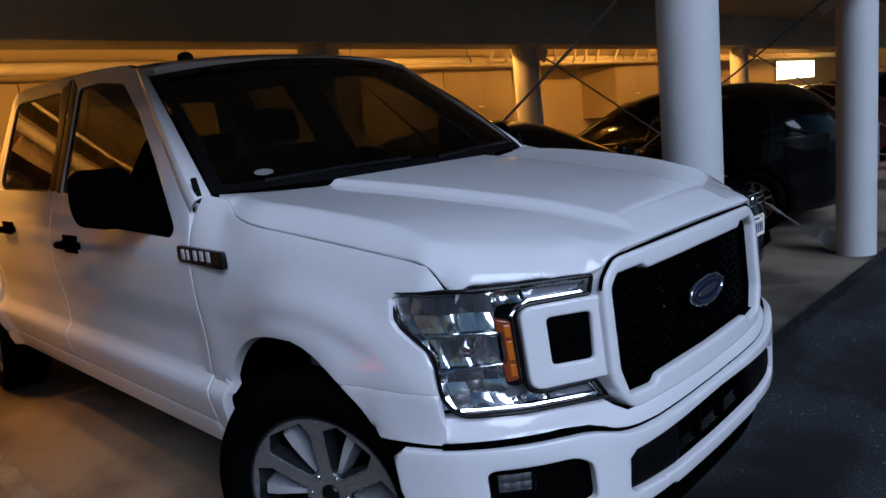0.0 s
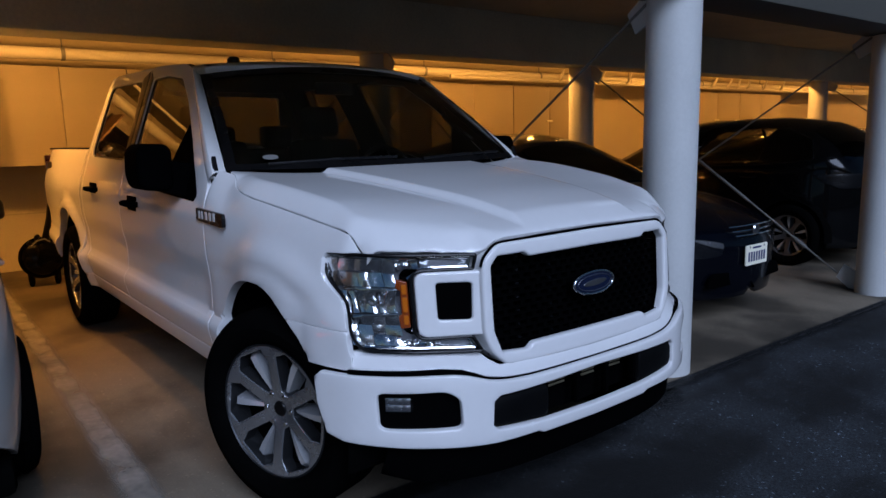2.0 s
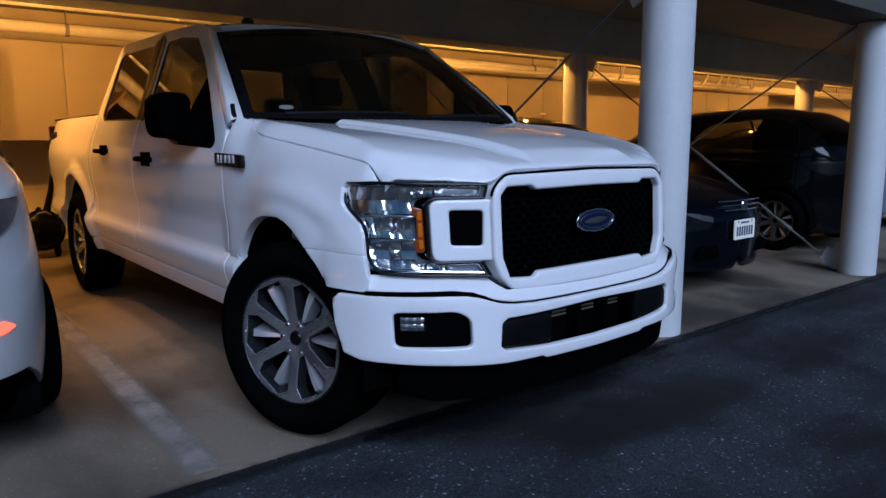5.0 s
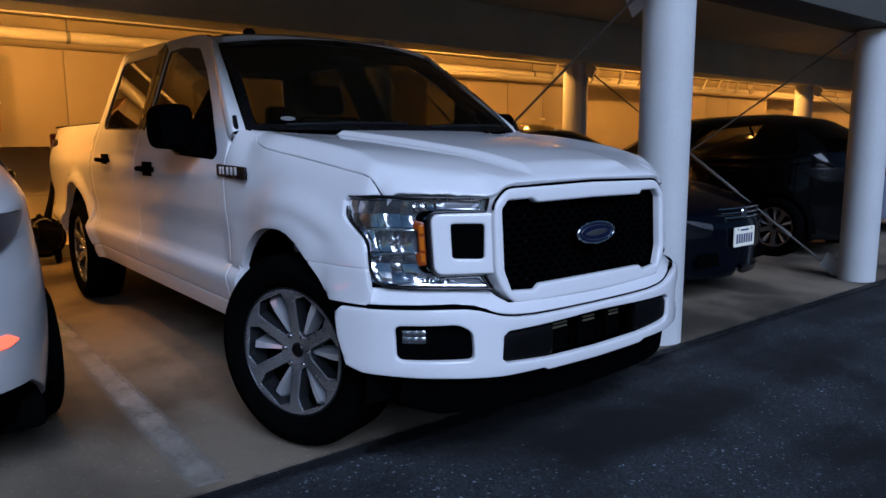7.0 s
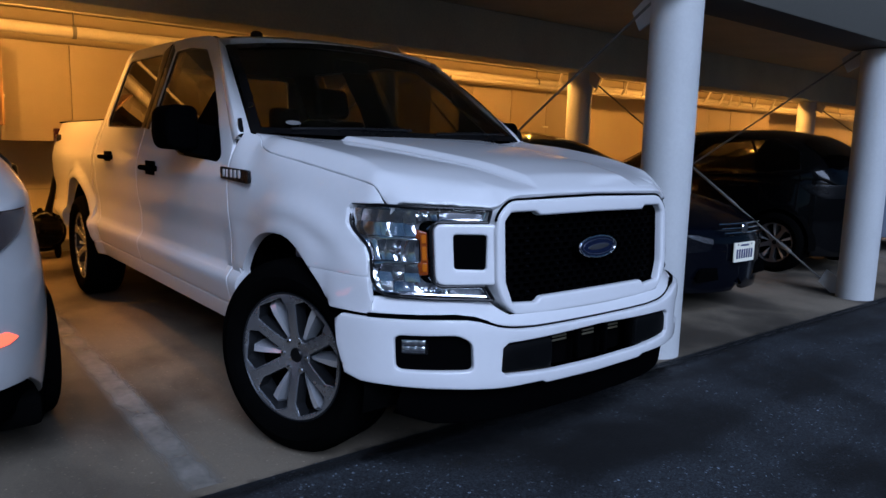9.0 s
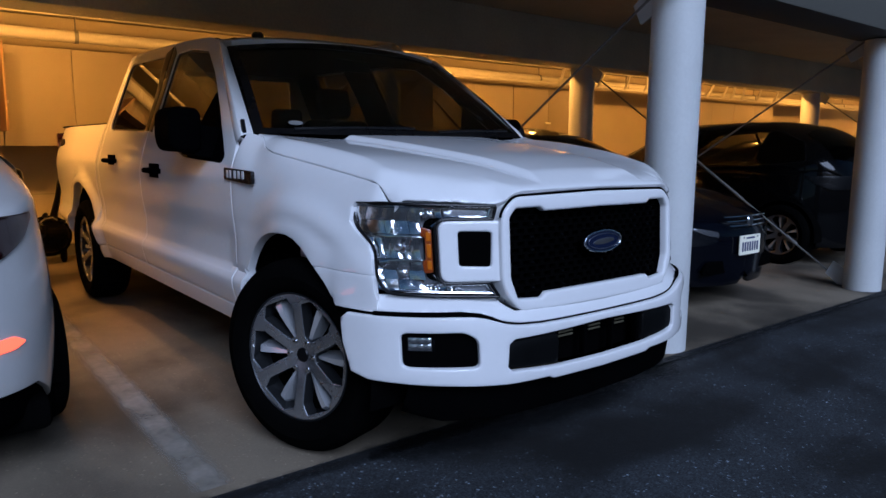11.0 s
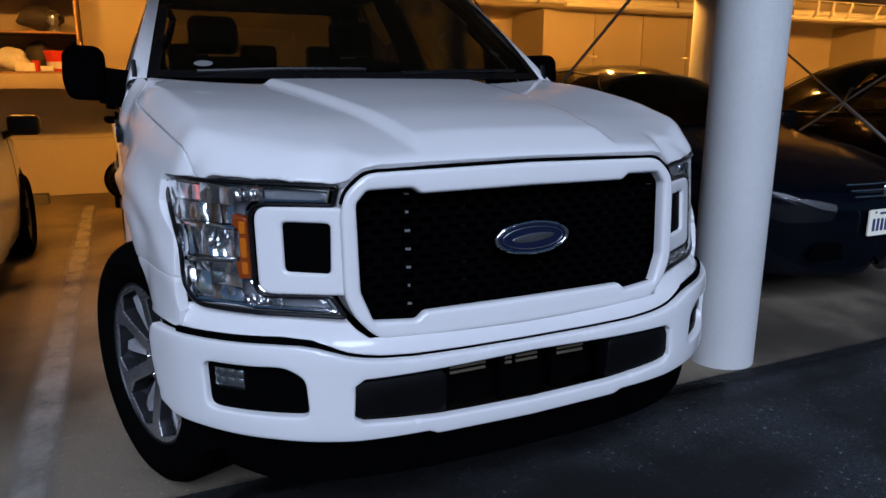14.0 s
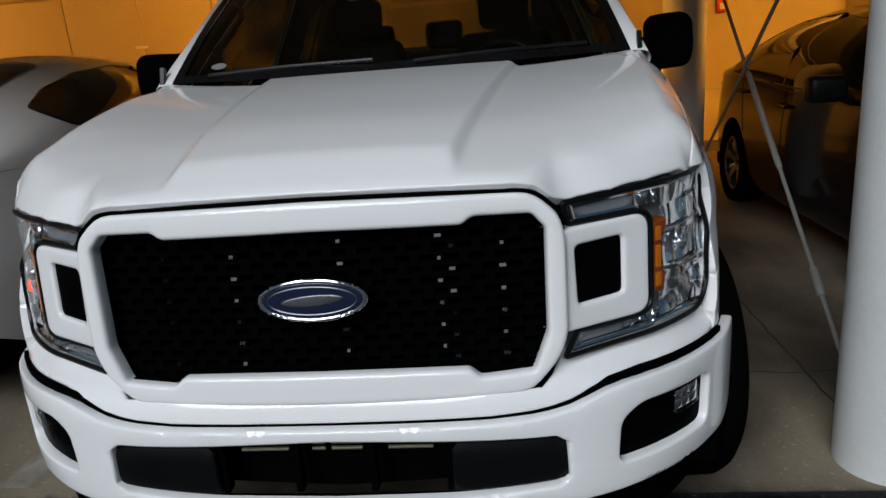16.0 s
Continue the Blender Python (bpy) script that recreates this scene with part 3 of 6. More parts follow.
# ---- wheels ----
def wheel(parent, m, tyre_r, rim_r, width, spokes=6, face=ALLOY, fast=False):
    """A road wheel with its axle along the local z, outer face at +z."""
    lip = width / 2 - 0.012
    hub = lip - 0.045

    def dish(u, v):
        r = math.hypot(u, v) / rim_r
        return Vector((u, v, hub + (lip - hub) * min(1, r) ** 1.6 + 0.012 * math.sin(min(1, r) * math.pi)))
    holes = []
    n_out = 40 if fast else 72
    full = math.pi / spokes
    for k in range(spokes):
        a0 = 2 * full * (k + 0.5)
        r0, r1 = rim_r * 0.30, rim_r * 0.93
        pts = [(r0, -full * 0.40), (r0 * 1.3, -full * 0.56), (r1 * 0.80, -full * 0.78), (r1 * 0.99, -full * 0.60), (r1 * 1.02, full * 0.38), (r1 * 0.90, full * 0.78), (r0 * 1.3, full * 0.56), (r0, full * 0.40)]
        holes.append(rounded([(r * math.cos(a0 + a), r * math.sin(a0 + a)) for r, a in pts], 0.002, 1))
    bm = bmesh.new()
    ring = [(rim_r * math.cos(2 * math.pi * i / n_out), rim_r * math.sin(2 * math.pi * i / n_out)) for i in range(n_out)]
    add_panel(bm, ring, dish, holes, gap=0.03 if fast else 0.02, roll=0.004, thick=0.055, out=(0, 0, 1), two=True)
    w = part("wheel", bm, [face, DARKALLOY], parent, "machined alloy wheel", angle=28)
    w.matrix_local = m
    part("barrel", lathe([(rim_r * 1.02, lip - 0.002), (rim_r * 0.985, lip + 0.004), (rim_r * 0.965, lip - 0.004), (rim_r * 0.93, lip - 0.05), (rim_r * 0.90, -width * 0.4), (0.05, -width * 0.42)], sides=n_out), DARKALLOY, w)
    for k in range(spokes):
        turn = Matrix.Rotation(2 * full * (k + 0.5) + 0.04, 4, 'Z')
        ridge = bmesh.new()
        rows = [(rim_r * 0.26, 0.012, 0.010), (rim_r * 0.45, 0.020, 0.020), (rim_r * 0.70, 0.029, 0.030), (rim_r * 0.86, 0.034, 0.030), (rim_r * 0.96, 0.024, 0.002)]
        line = [[ridge.verts.new(turn @ Vector((r, o, hub + q))) for o, q in ((-wd, -0.055), (-wd * 0.55, -0.014 + up), (wd * 0.3, -0.010 + up), (wd, -0.055))] for r, wd, up in rows]
        for p, q in zip(line, line[1:]):
            for c in range(3):
                ridge.faces.new((p[c], q[c], q[c + 1], p[c + 1]))
        part("spoke_ridge", ridge, BRIGHTALLOY, w, "sunk ridge between the spokes", angle=20)
    part("rim_well", lathe([(rim_r * 0.1, hub - 0.058), (rim_r * 0.97, hub - 0.05)], sides=n_out), UNDER, w)
    h = width / 2
    sw = tyre_r - rim_r
    prof = [(rim_r * 1.0, lip - 0.004), (rim_r + sw * 0.10, h + 0.004), (rim_r + sw * 0.30, h + 0.016), (rim_r + sw * 0.52, h + 0.019), (rim_r + sw * 0.55, h + 0.016), (rim_r + sw * 0.74, h + 0.010), (rim_r + sw * 0.88, h - 0.004), (tyre_r - 0.006, h - 0.022)]
    tread = [(tyre_r, h - 0.035)]
    for k in (1, 0, -1):
        c = k * width * 0.22
        tread += [(tyre_r, c + 0.007), (tyre_r - 0.008, c + 0.005), (tyre_r - 0.008, c - 0.005), (tyre_r, c - 0.007)]
    tread += [(tyre_r, -h + 0.035)]
    prof += tread + [(rr, -hh) for rr, hh in reversed(prof[:8])]
    part("tyre", lathe(prof, sides=n_out), RUBBER, w, "black rubber tyre")
    part("brake_disc", lathe([(0, hub - 0.07), (rim_r * 0.62, hub - 0.07), (rim_r * 0.62, hub - 0.095), (0, hub - 0.095)], sides=32), IRON, w)
    part("centre_cap", lathe([(0, hub + 0.012), (rim_r * 0.10, hub + 0.011), (rim_r * 0.125, hub + 0.004), (rim_r * 0.13, hub - 0.02)], sides=28), TRIM, w, "dark wheel centre cap")
    if not fast:
        for k in range(6):
            a = 2 * math.pi * (k + 0.5) / 6
            part("lug_nut", lathe([(0, hub + 0.018), (0.007, hub + 0.017), (0.010, hub + 0.010), (0.0105, hub - 0.012)], pose(0.064 * math.cos(a), 0.064 * math.sin(a), 0.002), sides=12), CHROME, w)
    return w


def wheel_pose(s, y, z, x, steer=0.0):
    """s: -1 or 1, the side; the outer face looks outward, turned by the steering."""
    turn = Matrix.Rotation(radians(steer), 4, 'Z')
    face = Matrix.Rotation(radians(90 * s), 4, 'Y')
    return Matrix.Translation((s * x, y, z)) @ turn @ face


# ---- the pickup truck ----
AX_F, AX_R, HUB_Z = 0.95, 4.633, 0.405
ARCH_F, ARCH_R = 0.485, 0.490
side_z = curve((0.36, 0.925), (0.46, 0.955), (0.56, 0.985), (0.625, 0.998), (0.645, 0.997), (0.70, 0.963), (0.80, 0.962), (0.95, 0.982), (1.08, 0.986), (1.18, 0.968), (1.26, 0.943), (1.34, 0.915), (1.60, 0.812), (1.90, 0.690))
# the line where hood and fender meet, by length: its height and its half width
gap_z = curve((0.40, 1.052), (0.453, 1.066), (0.475, 1.099), (0.500, 1.128), (0.60, 1.147), (0.80, 1.178), (1.00, 1.206), (1.186, 1.232), (1.30, 1.258), (1.384, 1.300), (1.45, 1.314), (1.55, 1.33))
gap_x = curve((0.40, 0.800), (0.453, 0.822), (0.50, 0.838), (0.60, 0.853), (0.80, 0.880), (1.00, 0.904), (1.186, 0.922), (1.30, 0.905), (1.384, 0.872), (1.45, 0.874), (1.55, 0.885))


def body_x(y, z):
    """Half the truck's width at a length and height."""
    x = side_z(z)
    if y < 1.62:
        k = 1 - step(1.40, 1.62, y)
        zt = gap_z(y)
        slim = 0.020 * (1 - step(1.10, 1.50, y))
        flat = side_z(min(z, 1.02))
        if z > 0.70:
            flat = max(flat, 0.977)
        flat -= slim
        if y < 1.0:
            flat -= 0.235 * (1.0 - y) ** 1.6
        edge = gap_x(y)
        top = flat - (flat - edge) * max(0.0, (z - (zt - 0.20)) / 0.20) ** 1.9
        x = x * (1 - k) + top * k
    r = math.hypot(y - AX_F, z - HUB_Z)
    x += 0.026 * (1 - step(0.59, 0.70, r)) * (1 - step(1.05, 1.45, y)) * step(0.50, 0.72, z)
    x += 0.014 * (1 - step(ARCH_F + 0.02, ARCH_F + 0.09, r)) * step(0.62, 0.80, y) * (1 - step(1.05, 1.35, y))
    r = math.hypot(y - AX_R, (z - HUB_Z) * 0.93)
    x += 0.034 * (1 - step(ARCH_R + 0.055, ARCH_R + 0.115, r))
    if y < 0.75 and z < 0.92:
        wrap = 0.882 + 0.070 * min(1.0, max(0.0, (y - 0.44) / 0.20)) ** 0.70
        x += (wrap - x) * (1 - step(0.66, 0.92, z)) * (1 - step(0.58, 0.75, y))
    if y > 5.0:
        x -= 0.035 * ((y - 5.0) / 0.9) ** 2
    return x


def truck_side(s, off=0.0):
    return lambda y, z: Vector((s * (body_x(y, z) + off), y, z))


def front_low(x, z):
    """The bumper's face."""
    y = 0.115 + 0.47 * abs(x) ** 4.3 + 7.0 * max(0.0, abs(x) - 0.885) ** 2
    return y + 0.9 * max(0.0, 0.47 - z) ** 2 + 2.2 * max(0.0, z - 0.615) ** 2


def front_mid(x, z):
    """The valance between bumper and lamps."""
    return 0.136 + 0.475 * abs(x) ** 4.3 + 0.30 * (z - 0.63) + 0.05 * step(0.66, 0.72, z)


def front_high(x, z):
    """The lamps and their brackets, drawn forward to the grille's edge."""
    ax = abs(x)
    y = 0.198 + 0.10 * (z - 0.80) + 0.48 * max(ax, 0.70) ** 4.3
    y += 15 * max(0.0, ax - 0.80) ** 2 * step(0.895, 0.985, z)
    if ax < 0.70:
        k = (0.70 - ax) / 0.21
        y += (grille_y(0.49, z) + 0.018 - y) * k
    return y


def grille_y(x, z):
    return 0.150 + 0.11 * x * x + 0.06 * (z - 0.88)


hood_edge = curve((0.0, 0.168), (0.40, 0.170), (0.45, 0.176), (0.49, 0.192), (0.53, 0.220), (0.62, 0.262), (0.70, 0.318), (0.80, 0.405), (0.86, 0.47))
hood_lip = curve((0.0, 1.103), (0.40, 1.099), (0.45, 1.093), (0.48, 1.076), (0.505, 1.056), (0.53, 1.053), (0.70, 1.058), (0.83, 1.064), (0.9, 1.066))
hood_mid = curve((0.15, 1.132), (0.20, 1.148), (0.28, 1.170), (0.50, 1.216), (0.70, 1.243), (1.00, 1.278), (1.33, 1.309), (1.5, 1.322))
hood_ridge = curve((0.15, 1.085), (0.30, 1.118), (0.40, 1.146), (0.45, 1.161), (0.50, 1.176), (0.60, 1.203), (0.70, 1.226), (0.90, 1.256), (1.10, 1.280), (1.384, 1.305), (1.50, 1.312))
nose = curve((0.0, 0.0), (0.015, 0.015), (0.05, 0.036), (0.11, 0.068), (0.20, 0.108), (0.40, 0.18), (0.70, 0.28))


def hood_z(x, y):
    """The hood: a raised dome, a shelf out to a rounded ridge, and the drop to the fender line."""
    ax = abs(x)
    w_in = 0.287 + 0.13 * (y - 0.28)
    gx = gap_x(y)
    xr = gx - 0.078
    zr, zc, ze = hood_ridge(y), hood_mid(y), gap_z(y)
    if ax > xr:
        q = min(1.0, (ax - xr) / (gx - xr))
        zm = ze + (zr - ze) * (1 - q ** (1.7 + 1.5 * (1 - step(0.44, 0.66, y))))
    else:
        q = max(0.0, ax - w_in) / (xr - w_in)
        shelf = zc - 0.022
        zm = shelf + (zr - shelf) * q ** 2.0 if ax > w_in else shelf - 0.004 * (ax / w_in) ** 2 + 0.004
    zm += 0.022 * (1 - step(w_in, w_in + 0.035, ax))
    reach = max(0.0, y - hood_edge(ax))
    zn = hood_lip(ax) + nose(reach) * (1 + 0.75 * step(0.42, 0.80, ax)) + 0.030 * math.exp(-((ax - 0.55) / 0.075) ** 2) * step(0.0, 0.07, reach)
    soft = 0.004 + 0.020 * step(0.36, 0.60, ax)
    h = max(0.0, min(1.0, 0.5 + 0.5 * (zn - zm) / soft))
    return zn * (1 - h) + zm * h - soft * h * (1 - h)


def build_truck():
    t = thing("pickup_truck", "white crew-cab pickup truck with black grille, parked nose out", "truck", at=(0, 0, 0), turn=0.35)

    # hood
    half = [(-x, hood_edge(x) + 0.006) for x in (0.0, 0.15, 0.3, 0.4, 0.45, 0.49, 0.515, 0.55, 0.62, 0.70, 0.76, 0.80)] + [(-0.813, 0.428)]
    half += [(-gap_x(y) + 0.001, y) for y in (0.456, 0.475, 0.50, 0.55, 0.62, 0.72, 0.85, 1.0, 1.1, 1.186, 1.25, 1.30, 1.345, 1.384)] + [(-0.868, 1.44), (-0.850, 1.478), (-0.70, 1.425), (-0.4, 1.362), (0.0, 1.338)]
    part("hood", panel(mirrored(half), lambda x, y: Vector((x, y, hood_z(x, y))), gap=0.013, roll=0.003, thick=0.03, out=(0, -0.3, 1)), WHITE, t)

    # fenders, doors, cab and bed sides
    for s in (-1, 1):
        out = (s, 0, 0)
        top = [(y, gap_z(y) - 0.0025) for y in (1.47, 1.42, 1.384, 1.345, 1.30, 1.25, 1.186, 1.1, 1.0, 0.85, 0.72, 0.62, 0.55, 0.50, 0.475, 0.457)]
        # the wheel opening runs nearly straight down to the bumper at its front
        front_arch = [(0.7575, 0.8055), (0.790, 0.836), (0.835, 0.872), (0.885, 0.897), (0.935, 0.909)]
        fender = [(1.499, 0.475), (1.500, 1.05), (1.499, 1.24), (1.497, 1.315)] + top + [(0.53, 1.063), (0.578, 1.061), (0.590, 1.045), (0.588, 0.990), (0.570, 0.968), (0.500, 0.912), (0.476, 0.87), (0.458, 0.805)]
        fender += front_arch + [(AX_F + ARCH_F * math.cos(a) ** 0.8, HUB_Z + 0.01 + ARCH_F * 1.02 * math.sin(a) ** 0.9) for a in (radians(86 - 3.9 * k) for k in range(22))] + [(1.44, 0.44)]
        part("front_fender", panel(fender, truck_side(s), gap=0.022, roll=0.0018, thick=0.035, out=out), WHITE, t)

        lobe = [(0.4575, 0.8040), (0.452, 0.76), (0.446, 0.735), (0.440, 0.715), (0.442, 0.672), (0.630, 0.672), (0.645, 0.684), (0.70, 0.748), (0.7560, 0.8043)]
        part("fender_end", panel(lobe, truck_side(s), gap=0.016, roll=0.0015, thick=0.03, out=out), WHITE, t)

        w1 = rounded([(2.38, 1.785), (2.14, 1.640), (1.88, 1.44), (1.71, 1.29), (1.625, 1.205), (1.66, 1.175), (2.22, 1.195), (2.40, 1.235), (2.50, 1.30), (2.64, 1.327), (2.885, 1.333), (2.915, 1.55), (2.965, 1.825), (2.70, 1.825)], 0.03, 3)
        d1 = rounded([(1.5055, 0.515), (1.5055, 1.20), (1.53, 1.262), (1.70, 1.40), (2.00, 1.635), (2.28, 1.835), (2.42, 1.868), (2.75, 1.890), (3.07, 1.902), (3.02, 1.60), (2.976, 1.34), (2.961, 1.10), (2.956, 0.515)], 0.025, 3)
        door = part("front_door", panel(d1, truck_side(s), [w1], gap=0.022, roll=0.0025, thick=0.03, out=out), WHITE, t)
        part("window", panel(w1, truck_side(s, -0.012), gap=0.06, roll=0, thick=0.004, out=out), FRONTGLASS, door, "lightly tinted side glass")
        w2 = rounded([(3.215, 1.832), (3.11, 1.57), (3.07, 1.342), (3.92, 1.358), (3.975, 1.40), (4.0, 1.62), (4.02, 1.82), (3.97, 1.845)], 0.035, 3)
        d2 = rounded([(2.962, 0.515), (2.967, 1.10), (2.984, 1.34), (3.03, 1.60), (3.082, 1.903), (3.6, 1.916), (3.97, 1.922), (4.05, 1.86), (4.07, 1.70), (4.045, 1.40), (4.03, 1.20), (4.02, 0.80), (3.985, 0.515)], 0.025, 3)
        door2 = part("rear_door", panel(d2, truck_side(s), [w2], gap=0.022, roll=0.0025, thick=0.03, out=out), WHITE, t)
        part("window", panel(w2, truck_side(s, -0.012), gap=0.06, roll=0, thick=0.004, out=out), TINT, door2, "dark tinted side glass")
        for run, host in (([(2.897, 1.333), (2.927, 1.55), (2.977, 1.832), (3.062, 1.884), (3.018, 1.60), (2.976, 1.345)], door), ([(2.984, 1.345), (3.03, 1.60), (3.08, 1.884), (3.203, 1.845), (3.10, 1.57), (3.058, 1.345)], door2)):
            part("pillar_cover", panel(run, truck_side(s, 0.003), gap=0.04, roll=0.001, thick=0.003, out=out), TRIM, host, "gloss black pillar cover")
        for wl, host in ((w1, door), (w2, door2)):
            bmw = bmesh.new()
            grow = [Vector(p) for p in wl]
            c = sum(grow, Vector((0, 0))) / len(grow)
            inner = [(p.x - (p.x - c.x) * 0.028, p.y - (p.y - c.y) * 0.035) for p in grow]
            add_panel(bmw, wl, truck_side(s, -0.008), [inner], gap=0.04, roll=0, thick=0.004, out=out)
            part("window_seal", bmw, TRIM, host, "black rubber window seal")
        for wl, dl in ((w1, d1), (w2, d2)):
            part("door_lining", panel([p for p in dl], truck_side(s, -0.034), [wl], gap=0.07, roll=0, thick=0, out=out), CLOTH, t, "dark inner lining of the door")
        for run in ([(2.80, 1.20), (2.86, 1.55), (2.93, 1.86), (3.28, 1.87), (3.20, 1.58), (3.16, 1.20)], [(3.74, 1.20), (3.74, 1.86), (4.08, 1.86), (4.08, 1.20)]):
            part("pillar_trim", panel(run, truck_side(s, -0.060), gap=0.06, roll=0, thick=0.02, out=(-s, 0, 0)), CLOTH, t, "dark inner pillar trim")
        cp = [(3.993, 0.515), (4.03, 0.80), (4.038, 1.20), (4.053, 1.40), (4.078, 1.70), (4.058, 1.87), (4.02, 1.915), (4.125, 1.905), (4.125, 0.50)]
        part("cab_pillar", panel(cp, truck_side(s), gap=0.04, roll=0.004, thick=0.03, out=out), WHITE, t)
        rock = [(1.455, 0.41), (1.495, 0.470), (1.51, 0.508), (3.98, 0.508), (4.125, 0.495), (4.125, 0.43), (4.10, 0.405)]
        part("rocker_panel", panel(rock, truck_side(s), gap=0.05, roll=0.006, thick=0.04, out=out), WHITE, t)
        bed = [(4.145, 0.50), (4.145, 1.392), (4.16, 1.41), (5.83, 1.41), (5.86, 1.385), (5.855, 1.05), (5.84, 0.62), (5.70, 0.58), (5.12, 0.52)]
        bed += [p for p in arc(AX_R, HUB_Z + 0.02, ARCH_R, 8, 168, 26, 1.08)] + [(4.17, 0.50)]
        part("bed_side", panel(bed, truck_side(s), gap=0.04, roll=0.006, thick=0.05, out=out), WHITE, t)
        part("bed_rail_cap", box((s * 0.828 - 0.052, 4.16, 1.405), (s * 0.828 + 0.052, 5.84, 1.418), 0.006), PLASTIC, t)
        # wheel housings
        for ay, r, w0 in ((AX_F, ARCH_F + 0.015, 0.60), (AX_R, ARCH_R + 0.015, 0.62)):
            bmh = bmesh.new()
            def rim(a, k, ay=ay, r=r):
                c, q = math.cos(math.pi * (1.15 * a - 0.075)), math.sin(math.pi * (1.15 * a - 0.075))
                if ay < 2 and c > 0 and q > 0:
                    c, q = c ** 0.78, q ** 0.88
                return ay + k * r * c, HUB_Z + 0.01 + k * r * 1.02 * q
            fx = lambda a, b, ay=ay, w0=w0: Vector((s * (w0 + ((0.905 if ay < 2 else 0.945) - w0) * b), *rim(a, 1.0)))
            add_grid(bmh, fx, 22, 3)
            add_grid(bmh, lambda a, b, w0=w0: Vector((s * w0, *rim(a, b))), 22, 2)
            part("wheel_housing", bmh, UNDER, t, "black inner wheel housing")
        part("hose_bracket", box((s * 0.90 - 0.03, 0.87, 0.815), (s * 0.90 + 0.02, 0.94, 0.850), 0.008), GREYPART, t, "small grey bracket under the fender")
        # A-pillar
        aw = lambda k: Vector((s * (0.868 - 0.148 * k), 1.50 + 0.655 * k, 1.312 + 0.468 * k))
        ad = lambda k: truck_side(s)(1.53 + 0.75 * k, 1.262 + 0.573 * k)

        def pillar(a, b):
            p = aw(a).lerp(ad(a), b)
            return p + Vector((s * 0.6, -0.5, 0.35)) * 0.045 * math.sin(math.pi * b)
        part("pillar", grid(pillar, 14, 6, (s, -0.5, 0.3)), WHITE, t)
        part("pillar_lining", grid(lambda a, b: pillar(a, b) - Vector((s * 0.6, -0.5, 0.35)) * 0.03, 10, 4, (-s, 0.5, -0.3)), CLOTH, t, "dark inner pillar trim")
        # handles
        for hy, hz in ((2.66, 1.108), (3.665, 1.145)):
            x = body_x(hy, hz)
            cup = part("handle_cup", box((s * x - 0.006, hy - 0.075, hz - 0.042), (s * x + 0.006, hy + 0.10, hz + 0.042), 0.005), PLASTIC, t)
            pts = [(s * x, hy - 0.115, hz), (s * (x + 0.035), hy - 0.10, hz), (s * (x + 0.045), hy - 0.02, hz + 0.002), (s * (x + 0.043), hy + 0.06, hz + 0.002), (s * x, hy + 0.085, hz)]
            part("door_handle", tube(pts, 0.016, 10), PLASTIC, t, "black door handle")
        # mirror
        mir = prism(rounded([(1.030, 1.222), (1.148, 1.230), (1.166, 1.30), (1.158, 1.412), (1.125, 1.441), (1.03, 1.438), (1.005, 1.41), (1.005, 1.245)], 0.04, 4), 1.78, 2.03, FRONT @ Matrix.Diagonal((s, 1, 1, 1)), 0)
        bmesh.ops.bevel(mir, geom=[e for e in mir.edges if abs(e.verts[0].co.y - e.verts[1].co.y) < 1e-5], offset=0.03, segments=4, affect='EDGES', profile=0.55)
        mm = part("mirror", mir, PLASTIC, t, "large black door mirror")
        part("mirror_arm", prism([(0.92, 1.185), (1.04, 1.215), (1.04, 1.36), (0.89, 1.34)], 1.80, 2.0, FRONT @ Matrix.Diagonal((s, 1, 1, 1)), 0.008), PLASTIC, mm)
        part("mirror_glass", prism(rounded([(1.03, 1.240), (1.14, 1.245), (1.145, 1.41), (1.03, 1.42)], 0.03, 3), 2.025, 2.036, FRONT @ Matrix.Diagonal((s, 1, 1, 1))), CHROME, mm)
        part("window_sail", panel(rounded([(1.61, 1.195), (1.64, 1.178), (2.16, 1.192), (2.12, 1.36), (2.02, 1.54)], 0.02, 2), truck_side(s, -0.004), gap=0.05, roll=0, thick=0.006, out=out), PLASTIC, t)
        # fender badge, a plain dark bar with bright blocks
        bx = body_x(1.41, 1.125) + 0.003
        bdg = part("fender_badge", prism(rounded([(1.255, 1.092), (1.565, 1.103), (1.565, 1.158), (1.255, 1.150)], 0.012, 2), s * bx - 0.008, s * bx + 0.008, SIDE, 0.002), TRIM, t, "black fender badge with bright blocks")
        for k, (b0, wd) in enumerate(((1.535, 0.024), (1.495, 0.018), (1.45, 0.026), (1.405, 0.026), (1.36, 0.026))):
            part("badge_block", box((s * (bx + 0.007) - 0.003, b0 - wd, 1.112), (s * (bx + 0.007) + 0.003, b0, 1.147), 0.002), SATIN, bdg)
        part("cowl_trim", prism([(1.485, 1.235), (1.497, 1.23), (1.508, 1.27), (1.535, 1.375), (1.522, 1.38), (1.495, 1.30)], s * 0.905 - 0.012, s * 0.905 + 0.006, SIDE, 0.004), TRIM, t, "black trim wedge at the windscreen foot")
        cap = [(s * u, v) for u, v in ((0.850, 1.472), (0.898, 1.450), (0.920, 1.50), (0.930, 1.55), (0.872, 1.55), (0.862, 1.51))]
        part("fender_cap", panel(cap, lambda x, y: Vector((x, y, 1.292 + 0.16 * (y - 1.45) - 1.2 * max(0.0, abs(x) - 0.88) ** 1.5)), gap=0.02, roll=0.004, thick=0.02, out=(0, 0, 1)), WHITE, t)
